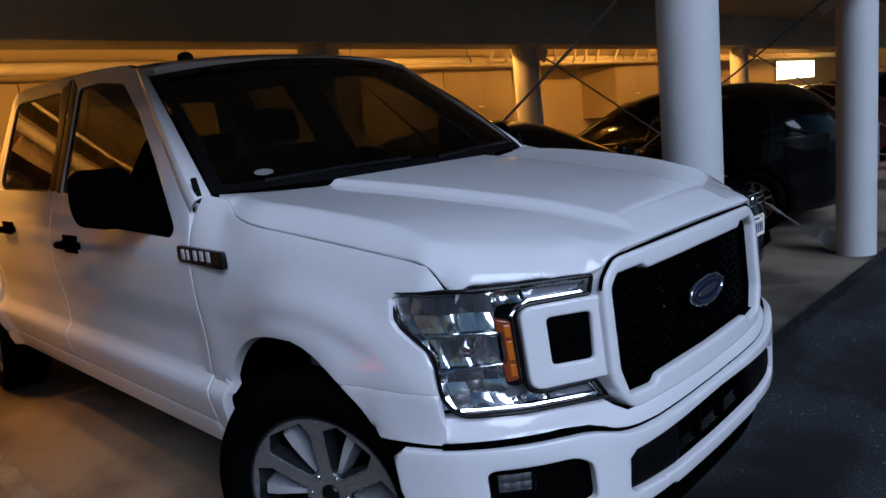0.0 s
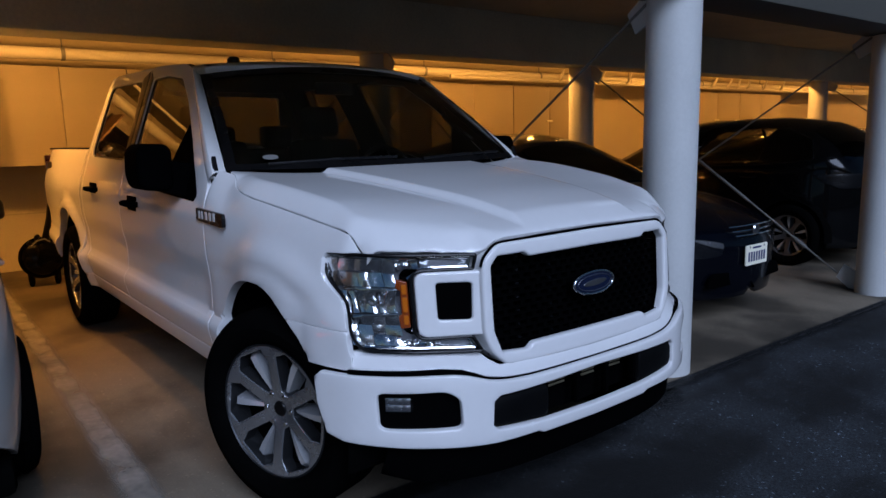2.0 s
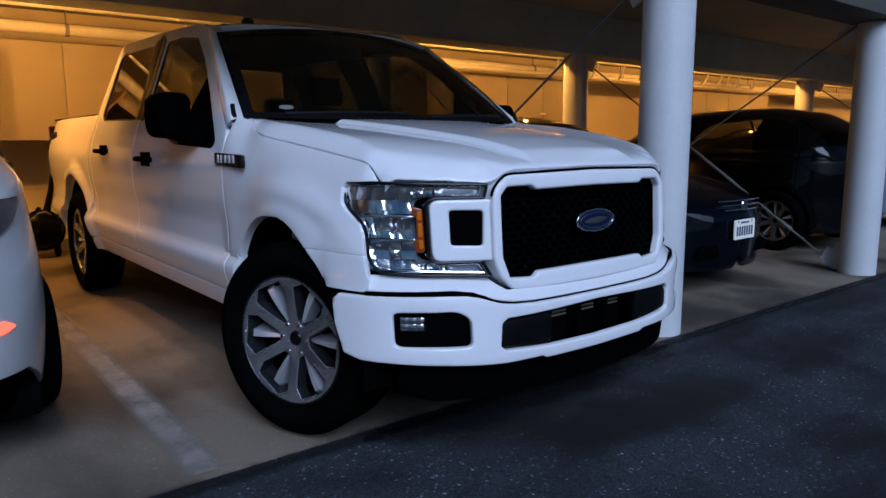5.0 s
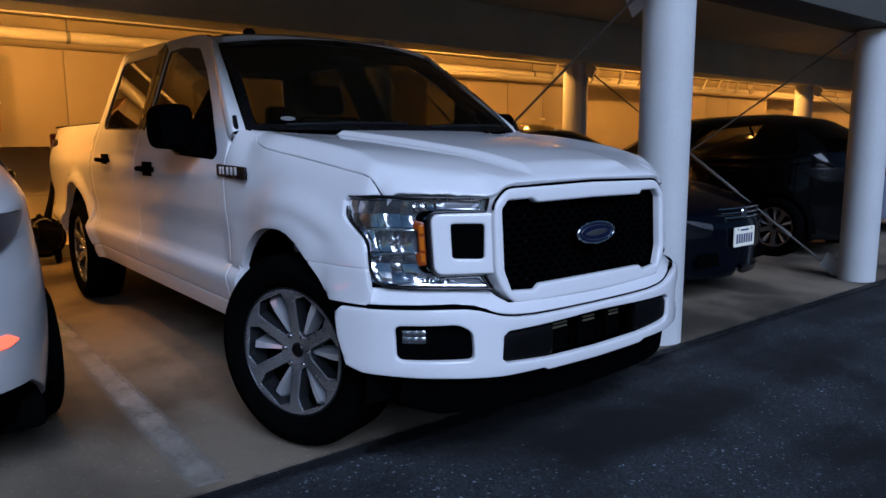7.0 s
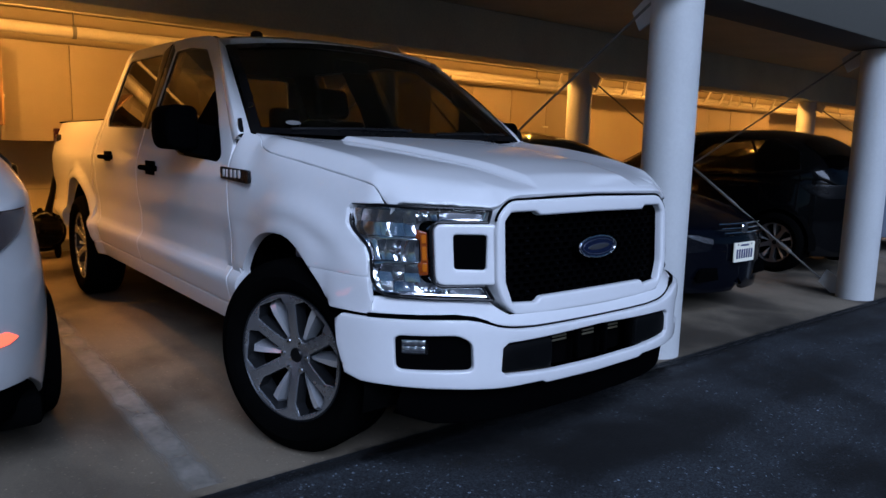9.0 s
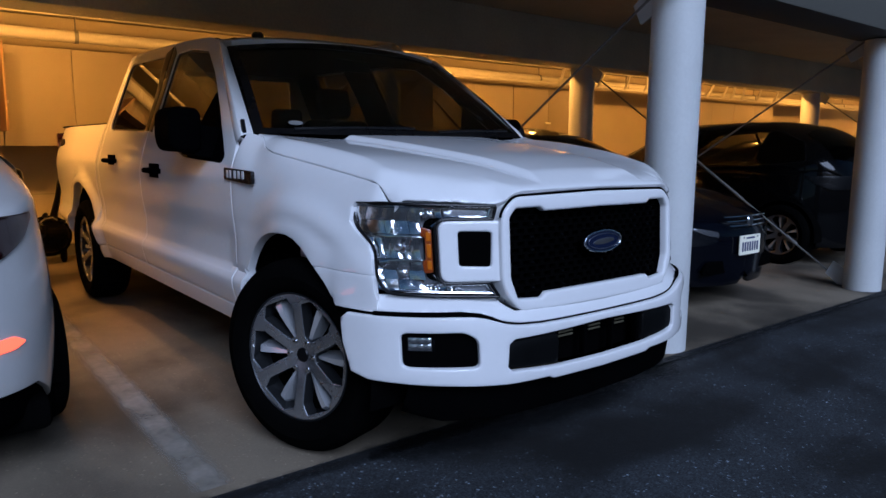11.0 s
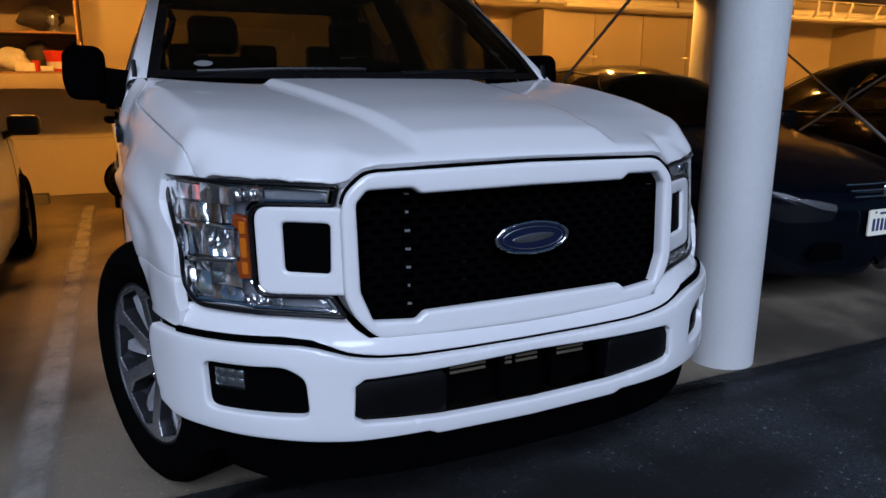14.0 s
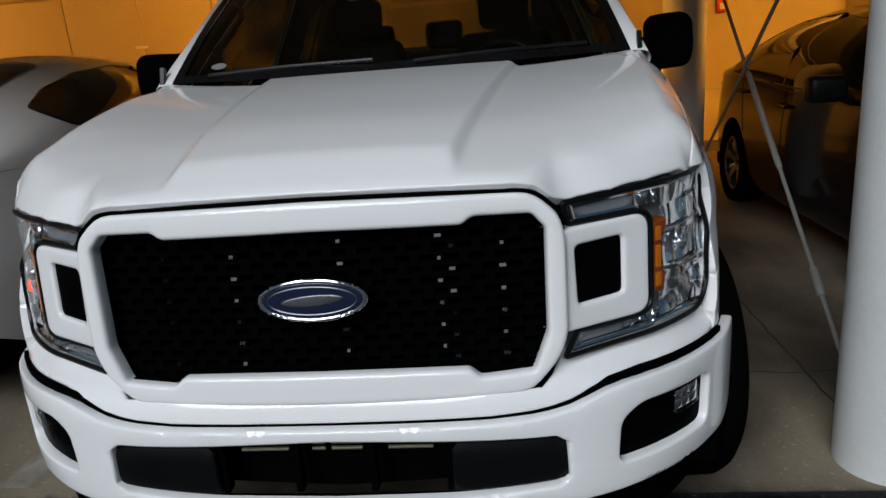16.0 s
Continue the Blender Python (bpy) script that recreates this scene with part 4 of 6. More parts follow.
        # tail lamp
        part("tail_lamp", box((s * 0.875 - 0.06, 5.80, 0.98), (s * 0.875 + 0.06, 5.885, 1.36), 0.018), REDLENS, t, "red tail lamp")
        part("side_decal", box((s * body_x(5.55, 1.25) - 0.002, 5.50, 1.235), (s * body_x(5.55, 1.25) + 0.003, 5.72, 1.30), 0.001), TRIM, t, "dark decal on the bed side")

    # roof and glass
    roof_c = curve((2.02, 1.838), (2.10, 1.862), (2.25, 1.888), (2.60, 1.914), (3.20, 1.936), (3.90, 1.942), (4.13, 1.918))
    roof = lambda x, y: Vector((x, y, roof_c(y) - (0.045 - 0.018 * step(2.4, 3.6, y)) * (abs(x) / 0.7) ** 2.2 - 0.20 * max(0, abs(x) - 0.60) ** 1.3))
    rh = [(0, 2.03), (-0.3, 2.05), (-0.55, 2.10), (-0.69, 2.165), (-0.715, 2.25), (-0.70, 2.60), (-0.695, 3.6), (-0.69, 4.05), (-0.66, 4.12), (0, 4.135)]
    part("roof", panel(mirrored(rh), roof, gap=0.05, roll=0.006, thick=0.03, out=(0, 0, 1)), WHITE, t)

    def shield(a, b):
        u = 2 * a - 1
        lo = Vector((0.868 * u, 1.335 + 0.165 * abs(u) ** 2.3, 1.306 + 0.006 * u * u))
        hi = Vector((0.72 * u, 2.035 + 0.12 * abs(u) ** 2.3, 1.836 - 0.052 * u * u))
        return lo.lerp(hi, b) + Vector((0, -0.75, 0.65)) * 0.03 * math.sin(math.pi * b)
    part("windscreen", grid(shield, 28, 14, (0, -1, 1)), SCREEN, t, "dark windscreen")
    off = Vector((0, -0.004, 0.004))
    bmf = bmesh.new()
    for f in (lambda a, b: shield(a, b * 0.05) + off, lambda a, b: shield(a, 0.93 + b * 0.07) + off, lambda a, b: shield(a * 0.025, b) + off, lambda a, b: shield(1 - a * 0.025, b) + off):
        add_grid(bmf, f, 20, 6)
    part("windscreen_border", bmf, TRIM, t, "black printed border of the windscreen")
    stick = bmesh.new()
    hubv = stick.verts.new(shield(0.112, 0.095) + off * 1.5)
    ring_ = [stick.verts.new(shield(0.112 + 0.020 * math.cos(a), 0.095 + 0.020 * math.sin(a)) + off * 1.5) for a in (2 * math.pi * k / 24 for k in range(24))]
    for k in range(24):
        stick.faces.new((hubv, ring_[k], ring_[(k + 1) % 24]))
    part("windscreen_sticker", stick, PALE, t, "small pale round sticker on the windscreen")
    part("cowl", grid(lambda a, b: Vector((1.68 * (a - 0.5), 1.325 + 0.13 * abs(2 * a - 1) ** 2.3 + 0.06 * b, 1.285 + 0.012 * b)), 24, 2, (0, 0, 1)), PLASTIC, t, "black plastic cowl below the windscreen")
    for x0, x1 in ((-0.70, -0.05), (0.10, 0.72)):
        w0, w1 = shield(0.5 + x0 / 1.75, 0.03) + off * 3, shield(0.5 + x1 / 1.75, 0.055) + off * 3
        part("wiper", tube([w0, w0.lerp(w1, 0.5) + off, w1], 0.008, 8), TRIM, t, "black wiper")
    part("roof_puck", lathe([(0.036, -0.01), (0.034, 0.018), (0.022, 0.03), (0, 0.033)], pose(-0.49, 2.27, 1.868), 20), TRIM, t, "small black antenna puck on the roof")
    part("rear_glass", box((-0.62, 4.11, 1.40), (0.62, 4.118, 1.80)), REAR, t)
    back = prism(rounded([(-0.90, 0.5), (-0.92, 1.30), (-0.70, 1.88), (0.70, 1.88), (0.92, 1.30), (0.90, 0.5)], 0.03, 2), 4.095, 4.125, FRONT)
    bmesh.ops.delete(back, geom=[f for f in back.faces if len(f.verts) > 8], context='FACES_ONLY')
    part("cab_back", panel(rounded([(-0.90, 0.5), (-0.92, 1.30), (-0.70, 1.88), (0.70, 1.88), (0.92, 1.30), (0.90, 0.5)], 0.03, 2), lambda x, z: Vector((x, 4.125, z)), [rounded([(-0.62, 1.40), (-0.60, 1.80), (0.60, 1.80), (0.62, 1.40)], 0.04, 3)], gap=0.08, roll=0.004, thick=0.02, out=(0, 1, 0)), WHITE, t)
    back.free()

    # bed, tailgate, rear bumper
    part("bed_floor", box((-0.80, 4.15, 0.88), (0.80, 5.84, 0.92)), PLASTIC, t)
    part("bed_front", box((-0.88, 4.145, 0.5), (0.88, 4.17, 1.40), 0.004), WHITE, t)
    part("bed_liner_side", box((-0.83, 4.17, 0.9), (-0.79, 5.83, 1.40)), PLASTIC, t)
    part("bed_liner_side", box((0.79, 4.17, 0.9), (0.83, 5.83, 1.40)), PLASTIC, t)
    part("tailgate", box((-0.82, 5.81, 0.86), (0.82, 5.87, 1.41), 0.015), WHITE, t)
    part("rear_bumper", box((-0.90, 5.82, 0.52), (0.90, 6.02, 0.72), 0.03), CHROME, t, "chrome rear bumper")
    part("underbody", box((-0.60, 0.45, 0.34), (0.60, 5.8, 0.52), 0.02), UNDER, t)
    part("firewall", box((-0.84, 1.36, 0.40), (0.84, 1.44, 1.27), 0.01), UNDER, t)
    part("cab_floor", box((-0.92, 1.4, 0.46), (0.92, 4.12, 0.52)), UNDER, t)
    for ax in (AX_F, AX_R):
        part("axle", tube([(-0.80, ax, HUB_Z), (0.80, ax, HUB_Z)], 0.05, 10), UNDER, t)

    # bumper with its openings
    fog = rounded([(-0.850, 0.609), (-0.672, 0.612), (-0.627, 0.582), (-0.620, 0.480), (-0.846, 0.482)], 0.022, 4)
    fogr = [(-u, v) for u, v in fog]
    low_half = [(0, 0.580), (-0.27, 0.574), (-0.485, 0.571), (-0.508, 0.555), (-0.512, 0.470), (-0.490, 0.452), (-0.27, 0.436), (0, 0.430)]
    low = mirrored(low_half)
    seam = curve((0.0, 0.613), (0.30, 0.615), (0.44, 0.622), (0.52, 0.636), (0.60, 0.664), (0.67, 0.674), (0.80, 0.672), (0.97, 0.668))
    bh = [(-x, seam(x) - 0.005) for x in (0.0, 0.2, 0.35, 0.44, 0.48, 0.52, 0.56, 0.60, 0.64, 0.70, 0.80, 0.90, 0.955)]
    bh += [(-0.966, 0.64), (-0.963, 0.55), (-0.950, 0.445), (-0.92, 0.425), (-0.70, 0.415), (-0.50, 0.402), (-0.315, 0.400), (-0.29, 0.388), (0, 0.382)]
    xs = [i * 0.01 for i in range(101)]
    run = [0.0]
    for a, c in zip(xs, xs[1:]):
        run.append(run[-1] + math.hypot(c - a, front_low(c, 0.55) - front_low(a, 0.55)))
    flat = lambda loop: [(math.copysign(float(np.interp(abs(u), xs, run)), u), v) for u, v in loop]
    bent = lambda u: math.copysign(float(np.interp(abs(u), run, xs)), u)
    bump = part("front_bumper", panel(flat(mirrored(bh)), lambda u, z: Vector((bent(u), front_low(bent(u), z), z)), [flat(fog), flat(fogr), flat(low)], gap=0.024, roll=0.007, thick=0.018, out=(0, -1, 0)), WHITE, t)
    vh = [(-x, seam(x) + 0.004) for x in (0.0, 0.2, 0.35, 0.44, 0.48, 0.52, 0.56, 0.60, 0.64, 0.70, 0.80, 0.86, 0.883)]
    vh += [(-0.882, 0.70), (-0.874, 0.728), (-0.86, 0.732), (-0.70, 0.730), (-0.540, 0.728), (-0.510, 0.722), (-0.485, 0.690), (-0.46, 0.672), (0, 0.668)]
    part("valance", panel(mirrored(vh[::-1]), lambda x, z: Vector((x, front_mid(x, z), z)), gap=0.024, roll=0.007, thick=0.05, out=(0, -1, 0)), WHITE, t)
    part("bumper_seam", panel(mirrored([(-x, seam(x) + 0.008) for x in (0.0, 0.2, 0.35, 0.44, 0.52, 0.60, 0.67, 0.80, 0.90)] + [(-x, seam(x) - 0.02) for x in (0.90, 0.80, 0.67, 0.60, 0.52, 0.44, 0.35, 0.2, 0.0)]), lambda x, z: Vector((x, front_low(x, 0.6) + 0.03, z)), gap=0.05, roll=0, thick=0.01, out=(0, -1, 0)), PLASTIC, t, "black seam above the bumper")
    # black air dam
    dh = [(0, 0.40), (-0.6, 0.41), (-0.80, 0.42), (-0.82, 0.30), (-0.70, 0.262), (0, 0.250)]
    part("air_dam", panel(mirrored(dh), lambda x, z: Vector((x, 0.165 + 0.47 * abs(x) ** 4.0 + 0.12 * (0.4 - z), z)), gap=0.05, roll=0.006, thick=0.02, out=(0, -1, 0)), PLASTIC, t, "black plastic air dam under the bumper")

    # lower grille insert
    lower = part("lower_grille", panel(mirrored([(0, 0.595), (-0.53, 0.59), (-0.535, 0.44), (0, 0.41)]), lambda x, z: Vector((x, front_low(x, 0.5) + 0.10, z)), gap=0.06, roll=0, thick=0.01, out=(0, -1, 0)), MESH, t, "black lower grille")
    for s in (-1, 1):
        part("grille_block", panel([(s * 0.512, 0.463), (s * 0.508, 0.562), (s * 0.275, 0.566), (s * 0.262, 0.55), (s * 0.262, 0.447)], lambda x, z: Vector((x, front_low(x, 0.52) + 0.012 + 0.35 * max(0, z - 0.545), z)), gap=0.03, roll=0.006, thick=0.05, out=(0, -1, 0)), GRAIN, lower, "textured black plastic block")
    for x in (-0.255, -0.085, 0.085, 0.255):
        part("divider", box((x - 0.008, front_low(0, 0.5) + 0.03, 0.44), (x + 0.008, front_low(0, 0.5) + 0.06, 0.575), 0.003), PLASTIC, lower)
    for x0, x1 in ((-0.225, -0.115), (-0.06, -0.03), (-0.015, 0.055), (0.115, 0.215)):
        for z in (0.522, 0.537):
            part("cooler_bar", tube([(x0, front_low(0, 0.5) + 0.078, z), (x1, front_low(0, 0.5) + 0.078, z)], 0.0045, 8), COOLER, lower, "dull metal bar behind the lower grille")

    # grille surround and mesh
    oh = rounded([(0, 1.093, 0), (-0.455, 1.084), (-0.510, 1.034), (-0.520, 0.985), (-0.520, 0.780), (-0.498, 0.728), (-0.440, 0.664), (-0.30, 0.658), (0, 0.656, 0)], 0.03, 3)
    ih = rounded([(0, 1.031, 0), (-0.314, 1.027), (-0.336, 1.043), (-0.452, 1.041), (-0.480, 1.010), (-0.478, 0.790), (-0.448, 0.712), (-0.335, 0.704), (-0.312, 0.724), (0, 0.726, 0)], 0.008, 3)
    frame_half = [p for p in oh if p[0] <= 1e-9]
    mouth_half = [p for p in ih if p[0] <= 1e-9]
    gs = lambda d: (lambda x, z: Vector((x, grille_y(x, z) + d, z)))
    part("grille_surround", panel(mirrored(frame_half), gs(0.0), [mirrored(mouth_half)], gap=0.02, roll=0.011, thick=0.022, out=(0, -1, 0)), WHITE, t, "thick white grille surround")
    g = part("grille", panel(mirrored([(0, 1.05), (-0.49, 1.05), (-0.49, 0.70), (0, 0.69)]), gs(0.085), gap=0.06, roll=0, thick=0.005, out=(0, -1, 0)), MESH, t, "black mesh grille")
    hole = mirrored(mouth_half)
    liner = bmesh.new()
    for p, q in zip(hole, hole[1:] + hole[:1]):
        add_grid(liner, lambda a, c, p=p, q=q: gs(0.0215 + 0.065 * c)(p[0] + (q[0] - p[0]) * a, p[1] + (q[1] - p[1]) * a), 1, 1)
    part("mouth_liner", liner, MESH, g, "black inner wall of the grille opening")
    bars = bmesh.new()
    rows = 15
    for i in range(rows + 1):
        z = 0.700 + 0.024 * i
        add_grid(bars, lambda a, b, z=z: Vector((-0.475 + 0.95 * a, grille_y(-0.475 + 0.95 * a, z) + 0.048 + 0.030 * b, z + 0.004 * math.sin(math.pi * b))), 24, 3)
        add_grid(bars, lambda a, b, z=z: Vector((-0.475 + 0.95 * a, grille_y(-0.475 + 0.95 * a, z) + 0.048, z - 0.004 * b)), 24, 1)
    part("grille_lattice", bars, MESH, g)
    cells = bmesh.new()
    jit = random.Random(11)
    # (x, turn) of the columns where added facets imitate a narrow light's glints
    GLINT_COLS = ((-0.34, -0.30), (-0.17, -0.10), (0.06, 0.05), (0.27, 0.02), (0.29, 0.07), (0.40, -0.02))
    for i in range(rows):
        z = 0.700 + 0.024 * i
        for k in range(-9, 10):
            x = (k + 0.5 * (i % 2)) * 0.052
            if abs(x) < 0.45:
                add_box(cells, (x - 0.010, grille_y(x, z) + 0.050, z + 0.002), (x + 0.010, grille_y(x, z) + 0.076, z + 0.022))
                # upright rows of small polished facets, added and tipped up to make glints
                turn = next((w for c, w in GLINT_COLS if abs(x - c) < 0.0135), None)
                if turn is not None:
                    m = Matrix.Translation((x, grille_y(x, z) + 0.046, z + 0.012)) @ Matrix.Rotation(turn + jit.uniform(-0.05, 0.05), 4, 'Z') @ Matrix.Rotation(radians(-24) + jit.uniform(-0.08, 0.08), 4, 'X')
                    seen = len(cells.faces)
                    w = jit.uniform(0.003, 0.007)
                    add_box(cells, (-w, -0.0015, -0.0035), (w, 0.0015, 0.0035), m=m)
                    cells.faces.ensure_lookup_table()
                    for fc in cells.faces[seen:]:
                        fc.material_index = 1
    part("grille_web", cells, [MESH, GLINT], g)
    skirt = bmesh.new()
    ring = mirrored(frame_half)
    for p, q in zip(ring, ring[1:] + ring[:1]):
        add_grid(skirt, lambda a, c, p=p, q=q: gs(0.018 + 0.075 * c)(p[0] + (q[0] - p[0]) * a, p[1] + (q[1] - p[1]) * a), 1, 1)
    part("surround_skirt", skirt, WHITE, t, "white side wall of the grille surround")

    rim_top = [p for p in frame_half if p[1] > 1.0]
    part("hood_gap", tube([gs(0.012)(u, v + 0.004) for u, v in rim_top[::-1]] + [gs(0.012)(-u, v + 0.004) for u, v in rim_top[1:]], 0.005, 8), PLASTIC, t, "black gap between hood and grille surround")

    # maker's oval, as plain shapes
    oy = grille_y(0, 0.893) - 0.012
    ell = lambda a, b, n=48: [(a * math.cos(2 * math.pi * i / n), 0.893 + b * math.sin(2 * math.pi * i / n)) for i in range(n)]
    ov = part("oval_badge", panel(ell(0.117, 0.047), lambda x, z: Vector((x, oy + 0.30 * x * x + 0.5 * (z - 0.893) ** 2, z)), [ell(0.104, 0.0375)], gap=0.012, roll=0.005, thick=0.012, out=(0, -1, 0)), CHROME, t, "chrome-ringed blue oval badge")
    part("oval_field", panel(ell(0.105, 0.0385), lambda x, z: Vector((x, oy + 0.003 + 0.30 * x * x, z)), gap=0.02, roll=0.002, thick=0.01, out=(0, -1, 0)), BLUE, ov, "dark blue enamel field")
    part("oval_mount", panel(ell(0.095, 0.036), lambda x, z: Vector((x, oy + 0.016 + 0.30 * x * x, z)), gap=0.03, roll=0, thick=0.06, out=(0, -1, 0)), MESH, ov, "black mount behind the oval")
    part("oval_ring", tube([(x, oy + 0.002 + 0.3 * x * x, z) for x, z in ell(0.093, 0.030) + ell(0.093, 0.030)[:1]], 0.0014, 6, cap=False), DULLALLOY, ov, "thin silver inner ring")
    part("oval_emblem", panel(ell(0.066, 0.0125, 32), lambda x, z: Vector((x, oy + 0.001 + 0.3 * x * x, z + 0.06 * x)), gap=0.012, roll=0.003, thick=0.006, out=(0, -1, 0)), DULLALLOY, ov, "plain silver bar on the oval")

    # lamps
    for s in (-1, 1):
        hs = lambda d, s=s: (lambda u, v: Vector((s * u, front_high(u, v) + d, v)))
        lamp = rounded([(0.516, 1.050, 0.006), (0.878, 1.061, 0.006), (0.881, 1.030, 0.012), (0.877, 0.945, 0.05), (0.868, 0.88, 0.05), (0.868, 0.785, 0.03), (0.845, 0.738, 0.03), (0.512, 0.722, 0.006), (0.540, 0.775, 0.006), (0.711, 0.775, 0.038), (0.711, 1.004, 0.038), (0.527, 1.004, 0.006)], 0.02, 4)
        hl = part("headlamp", panel(lamp, hs(0.075), gap=0.03, roll=0, thick=0.01, out=(0, -1, 0)), LAMPBOX, t, "clear headlamp with chrome reflectors and amber strip")
        part("lens", panel(lamp, hs(0.004), gap=0.03, roll=0.006, thick=0.006, out=(0, -1, 0)), CLEAR, hl, "clear lamp lens")
        # black gasket round the lens
        loop = dense(lamp, 0.012)
        ga = bmesh.new()
        pts = [hs(0.004)(u, v) for u, v in loop]
        add_tube(ga, pts + [pts[0]], 0.0062, 8, cap=False)
        part("gasket", ga, TRIM, hl, "black lamp gasket")
        # inner edge trim
        upper = [(0.530, 1.041), (0.75, 1.047), (0.858, 1.051)]
        for run in (upper, ((0.528, 0.734), (0.70, 0.743), (0.838, 0.75)), ((0.530, 1.041), (0.538, 1.011)), ((0.528, 0.734), (0.550, 0.770)), ((0.538, 1.011), (0.672, 1.012), (0.717, 0.978)), ((0.550, 0.770), (0.676, 0.771), (0.717, 0.808))):
            part("bright_edge", tube([hs(0.012)(u, v) for u, v in run], 0.0055, 6), CHROME, hl)
        for v0, v1 in ((0.945, 0.940), (0.852, 0.858)):
            part("divider", panel([(0.745, v1 - 0.006), (0.745, v1 + 0.006), (0.862, v0 + 0.006), (0.862, v0 - 0.006)], hs(0.014), gap=0.03, roll=0.002, thick=0.04, out=(0, -1, 0)), CHROME, hl, "chrome divider")
        # fluted reflectors with uneven facets
        rnd = random.Random(5)
        for cu, cv, ru, rv, nx, nz in ((0.812, 0.996, 0.072, 0.046, 5, 2), (0.810, 0.899, 0.064, 0.036, 7, 1), (0.803, 0.803, 0.068, 0.050, 4, 3), (0.705, 1.026, 0.030, 0.018, 4, 1), (0.690, 0.757, 0.045, 0.013, 5, 1)):
            rf = bmesh.new()
            for i in range(nx):
                for j in range(nz):
                    tilt_u, tilt_v, deep, puffy = rnd.uniform(-0.014, 0.014), rnd.uniform(-0.012, 0.012), rnd.uniform(0, 0.008), rnd.uniform(0.003, 0.009)

                    def facet(a, b, i=i, j=j, tu=tilt_u, tv=tilt_v, d=deep, pf=puffy):
                        p, q = (i + a) / nx * 2 - 1, (j + b) / nz * 2 - 1
                        bowl = 0.030 * (1 - 0.9 * (p * p + q * q) / 2)
                        return hs(0.016 + bowl + d + tu * (a - 0.5) + tv * (b - 0.5) - pf * math.sin(math.pi * a) * math.sin(math.pi * b))(cu + ru * p, cv + rv * q)
                    add_grid(rf, facet, 4, 4, (0, -1, 0))
            part("reflector", rf, REFLECT, hl, "fluted chrome reflector")
        for gl in ([(0.540, 1.012), (0.534, 1.036), (0.672, 1.040), (0.672, 1.012)], [(0.548, 0.768), (0.535, 0.740), (0.645, 0.745), (0.645, 0.770)]):
            part("light_guide", panel(gl, hs(0.020), gap=0.03, roll=0.002, thick=0.01, out=(0, -1, 0)), LAMPBOX, hl, "grey light guide")
        part("turn_bulb", lathe([(0, 0.03), (0.012, 0.025), (0.016, 0.0), (0.010, -0.03)], Matrix.Translation(hs(0.045)(0.795, 0.898)) @ Matrix.Rotation(radians(90), 4, 'X'), 16), REFLECT, hl)
        part("amber_strip", panel(rounded([(0.719, 0.815), (0.719, 0.968), (0.750, 0.978), (0.752, 0.945), (0.740, 0.94), (0.740, 0.86), (0.750, 0.855), (0.746, 0.812)], 0.005, 2), hs(0.008), gap=0.015, roll=0.004, thick=0.03, out=(0, -1, 0)), AMBER, hl, "amber side strip")
        # blocks of the strip with the caught light put into their colour
        for v0, v1 in ((0.826, 0.858), (0.868, 0.918), (0.928, 0.960)):
            part("amber_block", panel(rounded([(0.724, v0), (0.738, v0), (0.738, v1), (0.724, v1)], 0.003, 2), hs(0.004), gap=0.02, roll=0.002, thick=0.008, out=(0, -1, 0)), AMBERLIT, hl, "amber block, coloured brighter as if lit")
        # white bracket round the dark square
        def bs(u, v, s=s):
            k = max(0.0, (u - 0.49) / 0.21)
            return Vector((s * u, (grille_y(0.49, v) + 0.006) * (1 - k) + (front_high(0.70, v) - 0.005) * k, v))
        brk = rounded([(0.482, 1.000, 0.004), (0.706, 1.000, 0.036), (0.706, 0.780, 0.036), (0.482, 0.780, 0.004)], 0.02, 5)
        sq = rounded([(0.540, 0.960), (0.645, 0.962), (0.645, 0.838), (0.545, 0.834)], 0.012, 4)
        b = part("grille_bracket", panel(brk, bs, [sq], gap=0.016, roll=0.008, thick=0.06, out=(0, -1, 0)), WHITE, t, "white bracket between grille and headlamp")
        part("vent", panel(rounded([(0.53, 0.975), (0.66, 0.975), (0.66, 0.825), (0.53, 0.825)], 0.01, 2), hs(0.004), gap=0.04, roll=0, thick=0.005, out=(0, -1, 0)), MESH, b, "dark mesh square")
        # fog lamp in its dark pocket
        fs = lambda d: (lambda u, v: Vector((s * u, front_low(u, v) + d, v)))
        pk = part("fog_pocket", panel([(0.865, 0.625), (0.605, 0.625), (0.605, 0.468), (0.865, 0.468)], fs(0.030), gap=0.04, roll=0, thick=0.01, out=(0, -1, 0)), MESH, t, "dark fog lamp pocket")
        part("fog_lamp", panel(rounded([(0.822, 0.592), (0.755, 0.592), (0.755, 0.540), (0.822, 0.540)], 0.012, 3), fs(0.012), gap=0.02, roll=0.004, thick=0.03, out=(0, -1, 0)), CLEAR, pk, "small clear fog lamp")
        fr = bmesh.new()
        for i in range(3):
            for j in range(2):
                add_grid(fr, lambda a, bb, i=i, j=j: fs(0.026 - 0.006 * math.sin(math.pi * a) * math.sin(math.pi * bb))(0.758 + 0.0205 * (i + a), 0.543 + 0.0235 * (j + bb)), 3, 3, (0, -1, 0))
        part("fog_reflector", fr, REFLECT, pk)

    # cabin
    part("dashboard", prism([(1.46, 0.85), (1.46, 1.26), (1.62, 1.285), (1.86, 1.27), (1.95, 1.20), (1.93, 1.0), (1.80, 0.80)], -0.86, 0.86, SIDE, 0.0), CLOTH, t, "dark dashboard")
    bmw = bmesh.new()
    cw = pose(0.40, 2.10, 1.22, 62, 0, 0)
